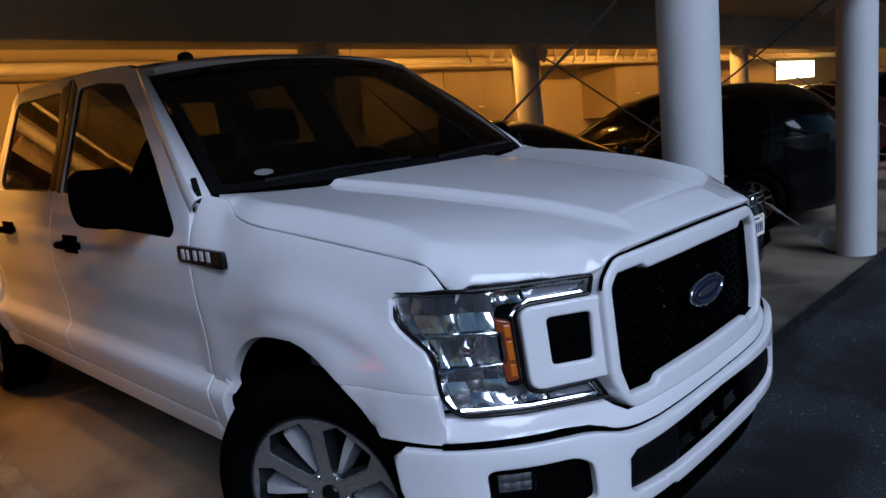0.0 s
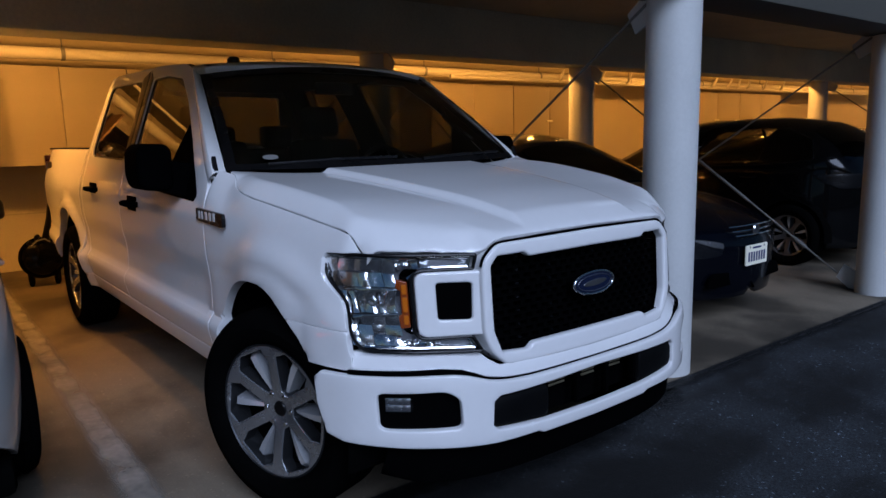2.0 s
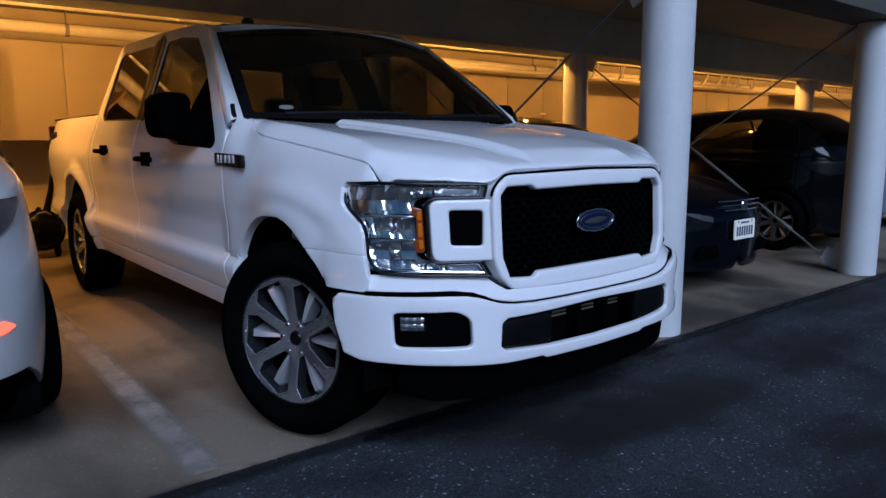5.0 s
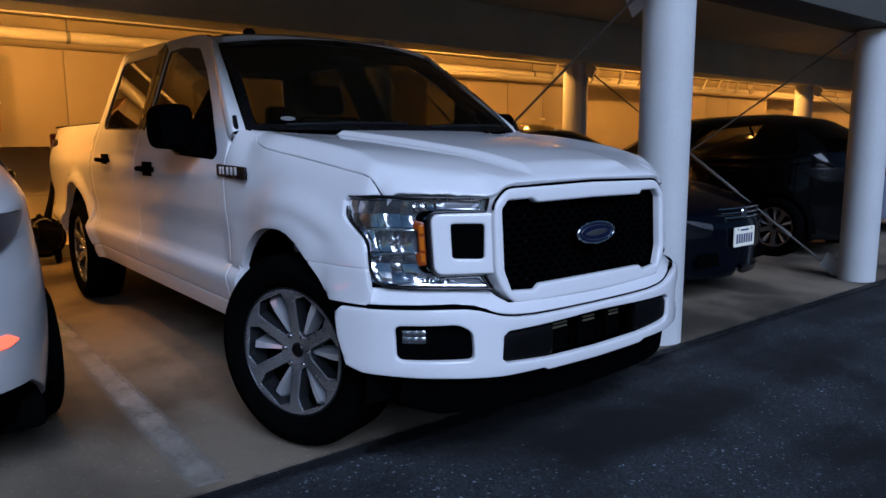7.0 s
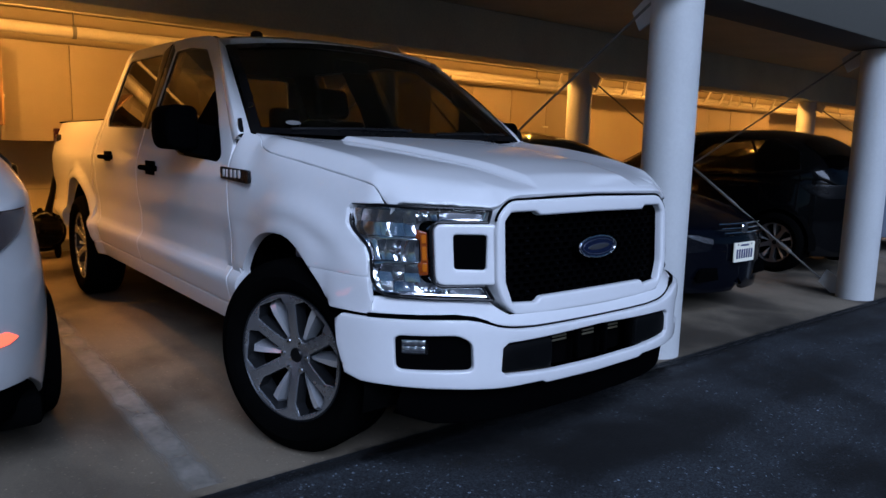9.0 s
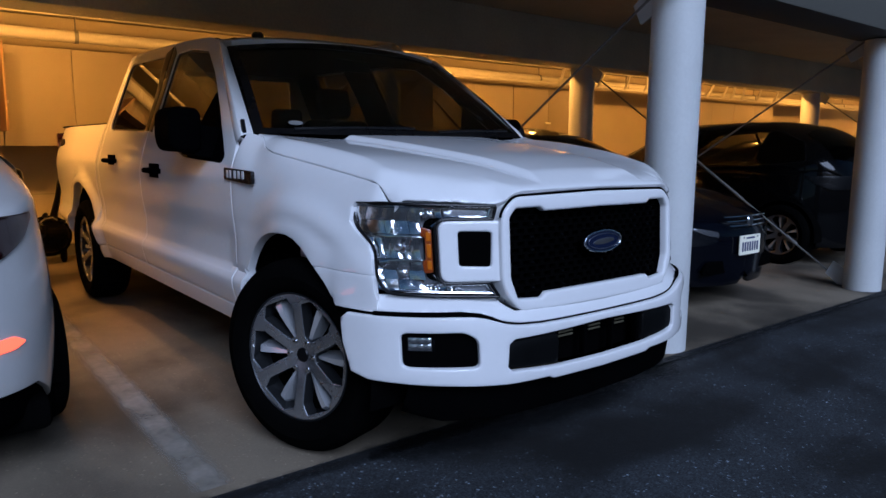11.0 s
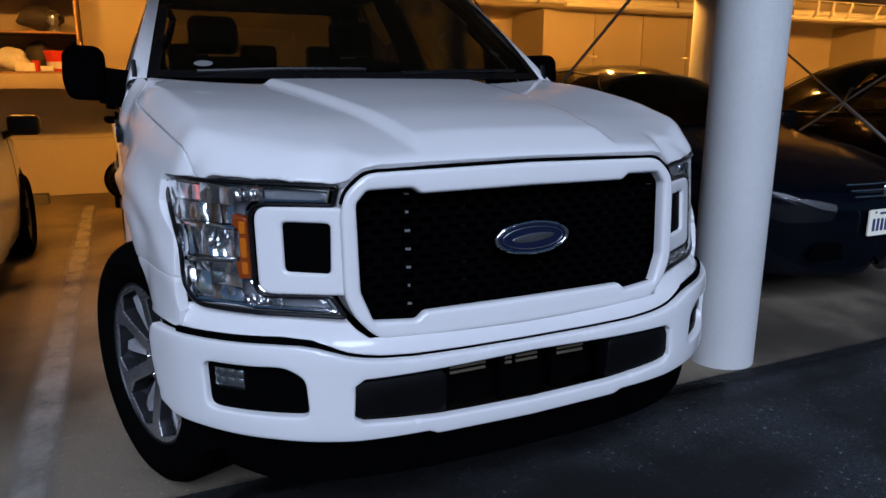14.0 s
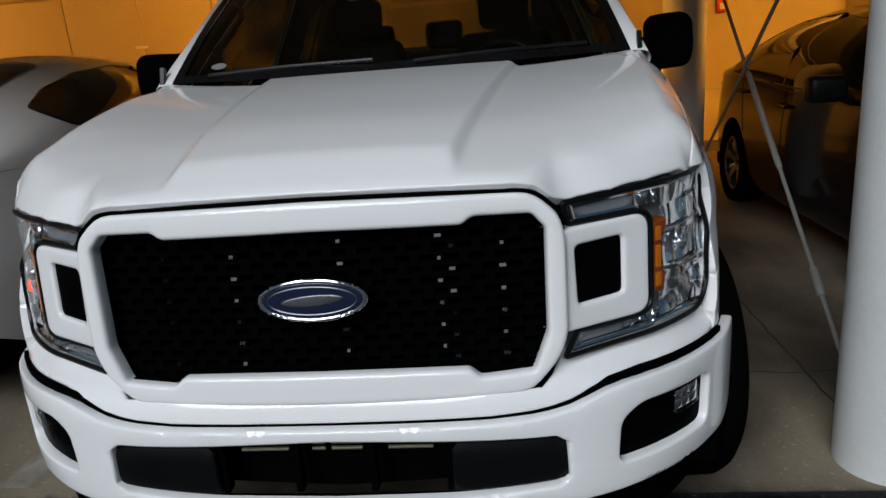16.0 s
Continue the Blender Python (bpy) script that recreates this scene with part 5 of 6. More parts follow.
    add_tube(bmw, [cw @ Vector((0.185 * math.cos(a), 0.185 * math.sin(a), 0)) for a in (2 * math.pi * i / 36 for i in range(37))], 0.016, 10, cap=False)
    for a in (radians(-10), radians(190), radians(270)):
        add_tube(bmw, [cw @ Vector((0, 0, -0.02)), cw @ Vector((0.18 * math.cos(a), 0.18 * math.sin(a), 0))], 0.014, 8)
    part("steering_wheel", bmw, TRIM, t, "black steering wheel")
    for x in (-0.42, 0.42):
        st = part("seat", box((x - 0.26, 2.30, 0.62), (x + 0.26, 2.82, 0.86), 0.05, 3), CLOTH, t, "dark cloth front seat")
        part("seat_back", box((-0.26, -0.07, 0), (0.26, 0.09, 0.66), 0.06, 3, pose(x, 2.83, 0.80, -14)), CLOTH, st)
        part("head_rest", box((-0.14, -0.05, 0.68), (0.14, 0.06, 0.90), 0.05, 3, pose(x, 2.83, 0.80, -14)), CLOTH, st)
    rb = part("rear_bench", box((-0.75, 3.30, 0.62), (0.75, 3.80, 0.88), 0.05, 3), CLOTH, t, "dark cloth rear bench")
    part("bench_back", box((-0.75, 3.82, 0.80), (0.75, 3.98, 1.38), 0.05, 3), CLOTH, rb)
    for x in (-0.48, 0.0, 0.48):
        part("head_rest", box((x - 0.13, 3.86, 1.38), (x + 0.13, 3.96, 1.56), 0.04, 3), CLOTH, rb)
    part("headliner", box((-0.66, 2.20, 1.835), (0.66, 4.08, 1.845)), CLOTH, t)
    part("rear_view_mirror", box((-0.12, 2.03, 1.69), (0.12, 2.06, 1.76), 0.012), TRIM, t)
    for s in (-1, 1):
        part("grab_handle", tube([(s * 0.80, 1.78, 1.42), (s * 0.765, 1.80, 1.45), (s * 0.72, 1.95, 1.56), (s * 0.74, 2.0, 1.62)], 0.014, 8), TRIM, t)
        part("door_card", box((s * 0.86 - 0.02, 1.55, 0.55), (s * 0.86 + 0.02, 4.0, 1.16), 0.01), CLOTH, t)

    # wheels
    for s in (-1, 1):
        wheel(t, wheel_pose(s, AX_F, HUB_Z, 0.868, 20 if s < 0 else 4), 0.403, 0.268, 0.245)
        wheel(t, wheel_pose(s, AX_R, HUB_Z, 0.868, 0), 0.403, 0.268, 0.245)
    return t


build_truck()


# ---- parked cars ----
PLATE = surface("plate_white", (0.92, 0.88, 0.72), 0.4, fine=60, coarse=9, vary=0.05, bump=0.02)
INKBLUE = surface("plate_ink", (0.03, 0.04, 0.12), 0.5, fine=60, coarse=9, vary=0.1, bump=0.0)
# red glow stands in for light thrown back by a reflector, no lamp
RETRORED = glow("retro_red_glow", (1.0, 0.11, 0.06), 1.1)
DARKGLASS = glass("car_glass", (0.10, 0.10, 0.10))


def build_car(name, label, centre_x, near_y, nose_in, L, W, top, belt, axles, tyre, dlo, screen, backlight, skin, n_front=4.2, n_rear=5.0, lamps=True, fast=False, plate=False, seams=(), group="", glazing=DARKGLASS, tail=REDLENS, see=False, lift=0.0, rear_low=0.26, lean=2.2):
    """A car from its outline: top and belt heights along its length, from nose (0) to tail (L)."""
    turn = 180.0 if nose_in else 0.0
    at = (centre_x, near_y + L, 0) if nose_in else (centre_x, near_y, 0)
    c = thing(name, label, "car", group, at=at, turn=turn)
    half = W / 2

    def wide(y):
        k = 2 * y / L - 1
        n = n_front if k < 0 else n_rear
        return half * max(0.0, 1 - abs(k) ** (n * 1.6)) ** (1 / 2.4) * (1 - 0.03 * abs(k))
    prof = curve((0.14, 0.90), (0.22, 0.955), (0.36, 0.985), (0.55, 1.0), (0.72, 0.992), (0.88, 0.972), (1.2, 0.93))
    # plan outline, by arc length
    ys = [L * (1 - math.cos(math.pi * i / 400)) / 2 for i in range(401)]
    pl = [(wide(y), y) for y in ys]
    arcl = [0.0]
    for a, b in zip(pl, pl[1:]):
        arcl.append(arcl[-1] + math.dist(a, b))
    S = arcl[-1]
    ax_, ay_ = np.array([p[0] for p in pl]), np.array([p[1] for p in pl])

    def plan(sv):
        return float(np.interp(sv, arcl, ax_)), float(np.interp(sv, arcl, ay_))

    def s_of(y):
        return float(np.interp(y, ay_, arcl))
    belt_at = lambda y: min(belt(y), top(y) - 0.012)
    gap = 0.07 if fast else 0.045

    for s in (-1, 1):
        def skin_at(sv, z, s=s):
            x, y = plan(min(max(sv, 0), S))
            k = prof(z)
            dy = (y - L / 2)
            return Vector((s * x * k, L / 2 + dy * (1 - 0.10 * (1 - k)), z))
        outline = [(sv, belt_at(plan(sv)[1])) for sv in np.linspace(0, S, 90)]
        low = 0.20
        under = [(S, rear_low), (s_of(L - 0.3), rear_low - 0.03)] if rear_low > 0.3 else [(S, low + 0.06), (S * 0.985, low)]
        for ay in sorted(axles, reverse=True):
            sc = s_of(ay)
            r = tyre + 0.045
            a0 = math.degrees(math.asin((low - tyre) / r))
            under += [(sc + r * math.cos(radians(a)), tyre + r * math.sin(radians(a))) for a in np.linspace(a0, 180 - a0, 22)]
        under += [(S * 0.015, low), (0, low + 0.06)]
        side = part("body_side", panel(outline + under, skin_at, gap=gap, roll=0.004, thick=0.03, out=(s, 0, 0.05)), skin, c)
        if rear_low > 0.3:
            part("rear_valance", panel([(S, rear_low + 0.02), (s_of(L - 0.34), rear_low), (s_of(L - 0.5), 0.24), (S, 0.24)], lambda u, v: skin_at(u, v) + Vector((-s * 0.02, -0.02, 0)), gap=0.05, roll=0.01, thick=0.02, out=(s * 0.3, 1, 0)), PLASTIC, c, "black lower rear valance")
        for y0, z0, y1, z1 in seams:
            pts = [skin_at(s_of(y0 + (y1 - y0) * k / 8), z0 + (z1 - z0) * k / 8) + Vector((s * 0.0005, 0, 0)) for k in range(9)]
            part("door_seam", tube(pts, 0.0035, 6), TRIM, side)
        for ay in axles:
            hb = bmesh.new()
            r = tyre + 0.05
            add_grid(hb, lambda a, b: Vector((s * (half * 0.55 + half * 0.40 * b), ay + r * math.cos(math.pi * (1.1 * a - 0.05)), tyre + r * math.sin(math.pi * (1.1 * a - 0.05)))), 16, 2)
            add_grid(hb, lambda a, b: Vector((s * half * 0.55, ay + b * r * math.cos(math.pi * (1.1 * a - 0.05)), tyre + b * r * math.sin(math.pi * (1.1 * a - 0.05)))), 16, 2)
            part("wheel_housing", hb, UNDER, c)
            wheel(c, wheel_pose(s, ay, tyre, half - 0.115), tyre, tyre * 0.68, 0.20, spokes=5, face=DULLALLOY, fast=True)
        # side glass and its bright edge
        def green(y, z, off=0.0, s=s):
            zb, zt = belt_at(y), top(y)
            q = min(1.0, max(0.0, (z - zb) / max(zt - zb, 0.02)))
            x = wide(y) * prof(zb) * max(0.0, 1 - q ** lean) ** (1 / lean)
            return Vector((s * (x + off), y, z + off * 0.4))
        gl = part("side_window", panel(rounded(dlo, 0.03, 3), lambda u, v: green(u, v, 0.007), gap=0.05 if fast else 0.03, roll=0, thick=0.003, out=(s, 0, 0.2)), glazing, c, "dark side glass")
        loop = dense(rounded(dlo, 0.03, 3), 0.06)
        part("window_trim", tube([green(u, v, 0.004) for u, v in loop + loop[:1]], 0.006, 6, cap=False), TRIM, gl)
        for k in (0.46,):
            ym = dlo[0][0] + (max(p[0] for p in dlo) - dlo[0][0]) * k
            zs_ = sorted(v for u, v in loop if abs(u - ym) < 0.08)
            if len(zs_) > 1:
                part("window_post", tube([green(ym, zs_[0], 0.006), green(ym + 0.05, (zs_[0] + zs_[-1]) / 2, 0.006), green(ym + 0.08, zs_[-1], 0.006)], 0.018, 8), TRIM, gl)
        # mirror and handles
        my = dlo[0][0] + 0.12
        mx = wide(my) * prof(belt_at(my))
        mir = box((s * (mx + 0.13) - 0.10, my - 0.06, belt_at(my) + 0.03), (s * (mx + 0.13) + 0.10, my + 0.05, belt_at(my) + 0.17), 0.035, 3)
        mo = part("mirror", mir, TRIM, c, "dark door mirror")
        part("mirror_stalk", tube([(s * (mx - 0.04), my, belt_at(my) + 0.01), (s * (mx + 0.06), my, belt_at(my) + 0.06)], 0.025, 8), TRIM, mo)
        if not fast:
            for hy in (dlo[0][0] + 0.95, dlo[0][0] + 1.85):
                hz = belt_at(hy) - 0.09
                p = skin_at(s_of(hy), hz)
                part("door_handle", tube([p + Vector((0, -0.10, 0)), p + Vector((s * 0.028, -0.07, 0)), p + Vector((s * 0.03, 0.06, 0)), p + Vector((0, 0.09, 0))], 0.013, 8), skin, side)
        # lamps wrap round the corners
        if lamps:
            tz = belt_at(L - 0.25) + lift
            sl = [(s_of(L - 0.42), tz - 0.05), (S - 0.30, tz - 0.045), (S - 0.26, tz - 0.10), (S - 0.34, tz - 0.19), (s_of(L - 0.18), tz - 0.20), (s_of(L - 0.30), tz - 0.14)]
            part("tail_lamp", panel(rounded(sl, 0.03, 3), lambda u, v: skin_at(u, v) + Vector((s * 0.006, 0.006, 0)), gap=0.04, roll=0.004, thick=0.02, out=(s, 0.6, 0)), tail, c, "smoked tail lamp" if tail is TRIM else "red tail lamp")
            hz = belt_at(0.35)
            fl = [(0.34, hz - 0.09), (0.50, hz - 0.06), (s_of(0.55), hz - 0.02), (s_of(0.42), hz - 0.12), (0.62, hz - 0.20), (0.36, hz - 0.18)]
            hd = part("headlamp", panel(rounded(fl, 0.03, 3), lambda u, v: skin_at(u, v) + Vector((s * 0.004, -0.006, 0)), gap=0.035, roll=0.004, thick=0.02, out=(s * 0.3, -1, 0)), CLEAR, c, "clear headlamp")
            part("reflector", panel(rounded(fl, 0.03, 3), lambda u, v: skin_at(u, v) + Vector((0, 0.002, 0)), gap=0.05, roll=0, thick=0, out=(s * 0.3, -1, 0)), REFLECT, hd)

    # hood, roof and deck in one skin
    rows_n, nphi = (60, 14) if fast else ((220, 72) if see else (110, 24))
    yy = [L * (1 - math.cos(math.pi * i / rows_n)) / 2 for i in range(rows_n + 1)]
    bm = bmesh.new()

    def upper(y, ph):
        zb, zt = belt_at(y), top(y)
        x = wide(y) * prof(zb)
        cphi, sphi = math.cos(ph), math.sin(ph)
        return Vector((x * math.copysign(abs(cphi) ** (2 / lean), cphi), y, zb + (zt - zb) * abs(sphi) ** (2 / lean)))
    rows_ = [[bm.verts.new(upper(y, math.pi * j / nphi)) for j in range(nphi + 1)] for y in yy[1:-1]]
    for a, b in zip(rows_, rows_[1:]):
        for j in range(nphi):
            if see:
                m = (a[j].co + b[j + 1].co) / 2
                if abs(m.x) > 0.45 and (2.6 if m.x > 0 else 1.4) < m.y < 3.4 and inside(dlo, np.array([(m.y, m.z)]))[0]:
                    continue
                q = (m.y - screen[0]) / (screen[1] - screen[0])
                if 0 < q < 1 and abs(m.x) < screen[2] + (screen[3] - screen[2]) * q:
                    continue
            bm.faces.new((a[j], b[j], b[j + 1], a[j + 1]))
    bmesh.ops.recalc_face_normals(bm, faces=bm.faces)
    bm.normal_update()
    if sum(f.normal.z for f in bm.faces) < 0:
        bmesh.ops.reverse_faces(bm, faces=list(bm.faces))
    part("upper_body", bm, skin, c, angle=50)

    def over(x, y, off=0.011):
        zb, zt = belt_at(y), top(y)
        w = wide(y) * prof(zb)
        q = min(0.999, abs(x) / max(w, 0.05))
        return Vector((x, y, zb + (zt - zb) * max(0.0, 1 - q ** lean) ** (1 / lean) + off))
    for nm, lab, (ya, yb, xa, xb) in (("windscreen", "dark windscreen", screen), ("rear_glass", "dark rear glass", backlight)):
        o = rounded([(-xa, ya), (xa, ya), (xb, yb), (-xb, yb)], 0.06, 4)
        part(nm, panel(o, over, gap=0.06 if fast else 0.035, roll=0, thick=0.002, out=(0, 0, 1)), glazing, c, lab)
    part("floor_pan", box((-half * 0.86, 0.3, 0.17), (half * 0.86, L - 0.3, 0.30), 0.03), UNDER, c)
    part("cabin_block", box((-half * 0.72, screen[1] - 0.1, 0.3), (half * 0.72, backlight[0] + 0.1, 0.92), 0.1), CLOTH, c, "dark seats and cabin")
    return c, skin_at, plan, S, s_of, belt_at


# white fastback beside the truck
w_top = curve((0, 0.56), (0.06, 0.66), (0.25, 0.77), (0.7, 0.90), (1.2, 1.02), (1.55, 1.25), (1.9, 1.43), (2.2, 1.51), (2.6, 1.525), (3.0, 1.48), (3.4, 1.385), (3.8, 1.255), (4.15, 1.125), (4.35, 1.06), (4.47, 0.99), (4.55, 0.90), (4.58, 0.80))
w_belt = curve((0, 0.50), (0.2, 0.64), (1.2, 0.90), (2.4, 0.945), (3.4, 0.99), (4.2, 1.01), (4.5, 0.95), (4.58, 0.78))
sed, w_skin, w_plan, w_S, w_sof, w_bat = build_car("white_car", "pearl white fastback car with red tail lamps, parked nose in", -2.575, 1.02, True, 4.58, 1.80, w_top, w_belt, (0.92, 3.62), 0.315,
    [(1.32, 0.965), (1.60, 1.15), (1.90, 1.30), (2.20, 1.385), (2.60, 1.425), (2.97, 1.395), (3.30, 1.325), (3.53, 1.246), (3.50, 1.20), (3.42, 1.148), (3.08, 1.092), (2.40, 1.040), (1.92, 1.0)], (1.22, 1.95, 0.66, 0.52), (2.98, 3.95, 0.40, 0.48), PEARL, lift=0.06, rear_low=0.40, lean=2.4,
    seams=((1.25, 0.30, 1.30, 0.93), (2.42, 0.30, 2.45, 0.95), (3.25, 0.60, 3.42, 1.0), (1.3, 0.24, 3.2, 0.24)))
for s in (-1, 1):
    at_x = lambda x: max((u for u in np.linspace(w_S * 0.8, w_S, 300) if w_plan(u)[0] >= x), default=w_S)
    rz = [(at_x(0.70), 0.552), (at_x(0.66), 0.535), (at_x(0.46), 0.535), (at_x(0.46), 0.585), (at_x(0.66), 0.582)]
    def rear_skin(u, v, s=s):
        x, y = w_plan(u)
        return Vector((s * x, y + 0.006, v))
    # passive reflector given emission in place of returned light
    part("rear_reflector", panel(rounded(rz, 0.012, 3), rear_skin, gap=0.03, roll=0.003, thick=0.012, out=(0, 1, 0)), RETRORED, sed, "red bumper reflector, its returned light made as glow")

# dark blue sedan, nose out, with its front plate
b_top = curve((0, 0.58), (0.05, 0.68), (0.2, 0.76), (0.7, 0.88), (1.25, 0.99), (1.6, 1.18), (2.05, 1.38), (2.45, 1.45), (2.9, 1.455), (3.3, 1.40), (3.75, 1.22), (3.95, 1.12), (4.3, 1.07), (4.5, 0.98), (4.58, 0.80))
b_belt = curve((0, 0.52), (0.2, 0.66), (1.2, 0.90), (2.4, 0.945), (3.4, 0.985), (4.2, 0.98), (4.5, 0.90), (4.58, 0.76))
navy, n_skin, n_plan, n_S, n_sof, n_bat = build_car("dark_blue_car", "dark blue sedan parked nose out behind the column", 3.04, 1.17, False, 4.58, 1.78, b_top, b_belt, (0.88, 3.46), 0.315,
    [(1.45, 0.95), (1.85, 1.20), (2.15, 1.345), (2.6, 1.395), (3.05, 1.36), (3.40, 1.20), (3.62, 1.03), (3.3, 0.995), (2.4, 0.975)], (1.28, 2.0, 0.66, 0.52), (3.35, 3.9, 0.50, 0.60), NAVY,
    seams=((1.25, 0.30, 1.30, 0.92), (2.40, 0.30, 2.43, 0.94), (3.2, 0.60, 3.35, 0.97)))
for z in (0.665, 0.700, 0.735):
    pts = []
    for k in range(-8, 9):
        x = 0.30 * k / 8 * (1 - 0.16 * (0.735 - z) / 0.07)
        y = float(np.interp(abs(x), [n_plan(u)[0] for u in np.linspace(0, 1.0, 60)], [n_plan(u)[1] for u in np.linspace(0, 1.0, 60)]))
        pts.append((x, y - 0.012 + 0.25 * (z - 0.66), z))
    part("grille_bar", tube(pts, 0.006, 8), CHROME, navy, "chrome grille bar")
part("front_emblem", lathe([(0, 0.01), (0.036, 0.008), (0.042, 0.0)], Matrix.Translation((0, -0.014, 0.70)) @ Matrix.Rotation(radians(90), 4, 'X'), 24), CHROME, navy, "round bright emblem")
part("lower_intake", panel(rounded([(-0.52, 0.30), (0.52, 0.30), (0.46, 0.40), (-0.46, 0.40)], 0.03, 3), lambda x, z: Vector((x, -0.004 + 0.14 * x * x + 0.02, z)), gap=0.06, roll=0.004, thick=0.02, out=(0, -1, 0)), PLASTIC, navy)
pl = part("number_plate", prism(rounded([(-0.152, 0.435), (0.152, 0.435), (0.152, 0.588), (-0.152, 0.588)], 0.012, 3), -0.028, -0.020, FRONT), PLATE, navy, "pale number plate with dark bars")
for k in range(7):
    x = -0.118 + 0.036 * k
    part("plate_bar", box((x, -0.031, 0.462), (x + 0.022, -0.027, 0.535), 0.003), INKBLUE, pl)
part("plate_top_bar", box((-0.06, -0.031, 0.558), (0.06, -0.027, 0.572), 0.002), INKBLUE, pl)
for x in (-0.10, 0.10):
    part("plate_screw", lathe([(0, 0.004), (0.006, 0.003), (0.007, 0)], Matrix.Translation((x, -0.029, 0.572)) @ Matrix.Rotation(radians(90), 4, 'X'), 10), TRIM, pl)

# dark estate beyond the second brace
e_top = curve((0, 0.60), (0.06, 0.72), (0.25, 0.82), (0.8, 0.95), (1.2, 1.05), (1.55, 1.25), (2.0, 1.49), (2.4, 1.56), (3.2, 1.57), (3.7, 1.51), (3.98, 1.38), (4.20, 1.10), (4.28, 0.9), (4.31, 0.7))
e_belt = curve((0, 0.54), (0.2, 0.70), (1.2, 0.93), (2.4, 0.98), (3.4, 1.02), (4.05, 1.02), (4.24, 0.92), (4.31, 0.66))
build_car("dark_estate_car", "black estate car in shade, parked nose in", 6.20, 1.45, True, 4.31, 1.80, e_top, e_belt, (0.90, 3.72), 0.325,
    [(1.40, 1.0), (1.8, 1.26), (2.1, 1.41), (2.7, 1.46), (3.5, 1.45), (3.82, 1.32), (3.90, 1.12), (3.4, 1.06), (2.4, 1.02)], (1.25, 1.95, 0.66, 0.52), (3.76, 4.16, 0.5, 0.58), BLACKP, glazing=SCREEN, tail=TRIM, see=True)
build_car("silver_blue_car", "silver blue sedan with red tail lamps, parked nose in", 8.95, 1.75, True, 4.58, 1.78, b_top, b_belt, (0.88, 3.46), 0.315,
    [(1.45, 0.95), (1.85, 1.20), (2.15, 1.345), (2.6, 1.395), (3.05, 1.36), (3.40, 1.20), (3.62, 1.03), (3.3, 0.995), (2.4, 0.975)], (1.28, 2.0, 0.66, 0.52), (3.35, 3.9, 0.50, 0.60), SILVER, fast=True, tail=REDTAIL)
build_car("dark_red_car", "dark red sedan far along the row, parked nose in", 12.6, 1.9, True, 4.58, 1.78, b_top, b_belt, (0.88, 3.46), 0.315,
    [(1.45, 0.95), (1.85, 1.20), (2.15, 1.345), (2.6, 1.395), (3.05, 1.36), (3.40, 1.20), (3.62, 1.03), (3.3, 0.995), (2.4, 0.975)], (1.28, 2.0, 0.66, 0.52), (3.35, 3.9, 0.50, 0.60), MAROON, fast=True, tail=REDTAIL)
build_car("far_dark_car", "black car at the far end of the row", 15.6, 1.9, True, 4.31, 1.80, e_top, e_belt, (0.90, 3.72), 0.325,
    [(1.40, 1.0), (1.8, 1.26), (2.1, 1.41), (2.7, 1.46), (3.5, 1.45), (3.82, 1.32), (3.90, 1.12), (3.4, 1.06), (2.4, 1.02)], (1.25, 1.95, 0.66, 0.52), (3.76, 4.16, 0.5, 0.58), BLACKP, fast=True)


# ---- lockers, pipes and other fittings along the rear wall ----
DOORWOOD = surface("locker_inside_wood", (0.30, 0.17, 0.08), 0.6, fine=90, coarse=3, vary=0.2, bump=0.08)
RED = surface("red_plastic", (0.55, 0.03, 0.02), 0.4, fine=60, coarse=5, vary=0.1, bump=0.02)
BAG = surface("crumpled_bag", (0.62, 0.60, 0.55), 0.55, fine=30, coarse=12, vary=0.15, bump=0.6)
CARD = surface("dark_clutter", (0.035, 0.03, 0.028), 0.7, fine=40, coarse=5, vary=0.4, bump=0.2)
BRASS = surface("pale_hasp", (0.62, 0.58, 0.48), 0.35, 0.5, fine=60, coarse=6, vary=0.1, bump=0.0)
LOCK_LO, LOCK_HI = 1.23, 2.27


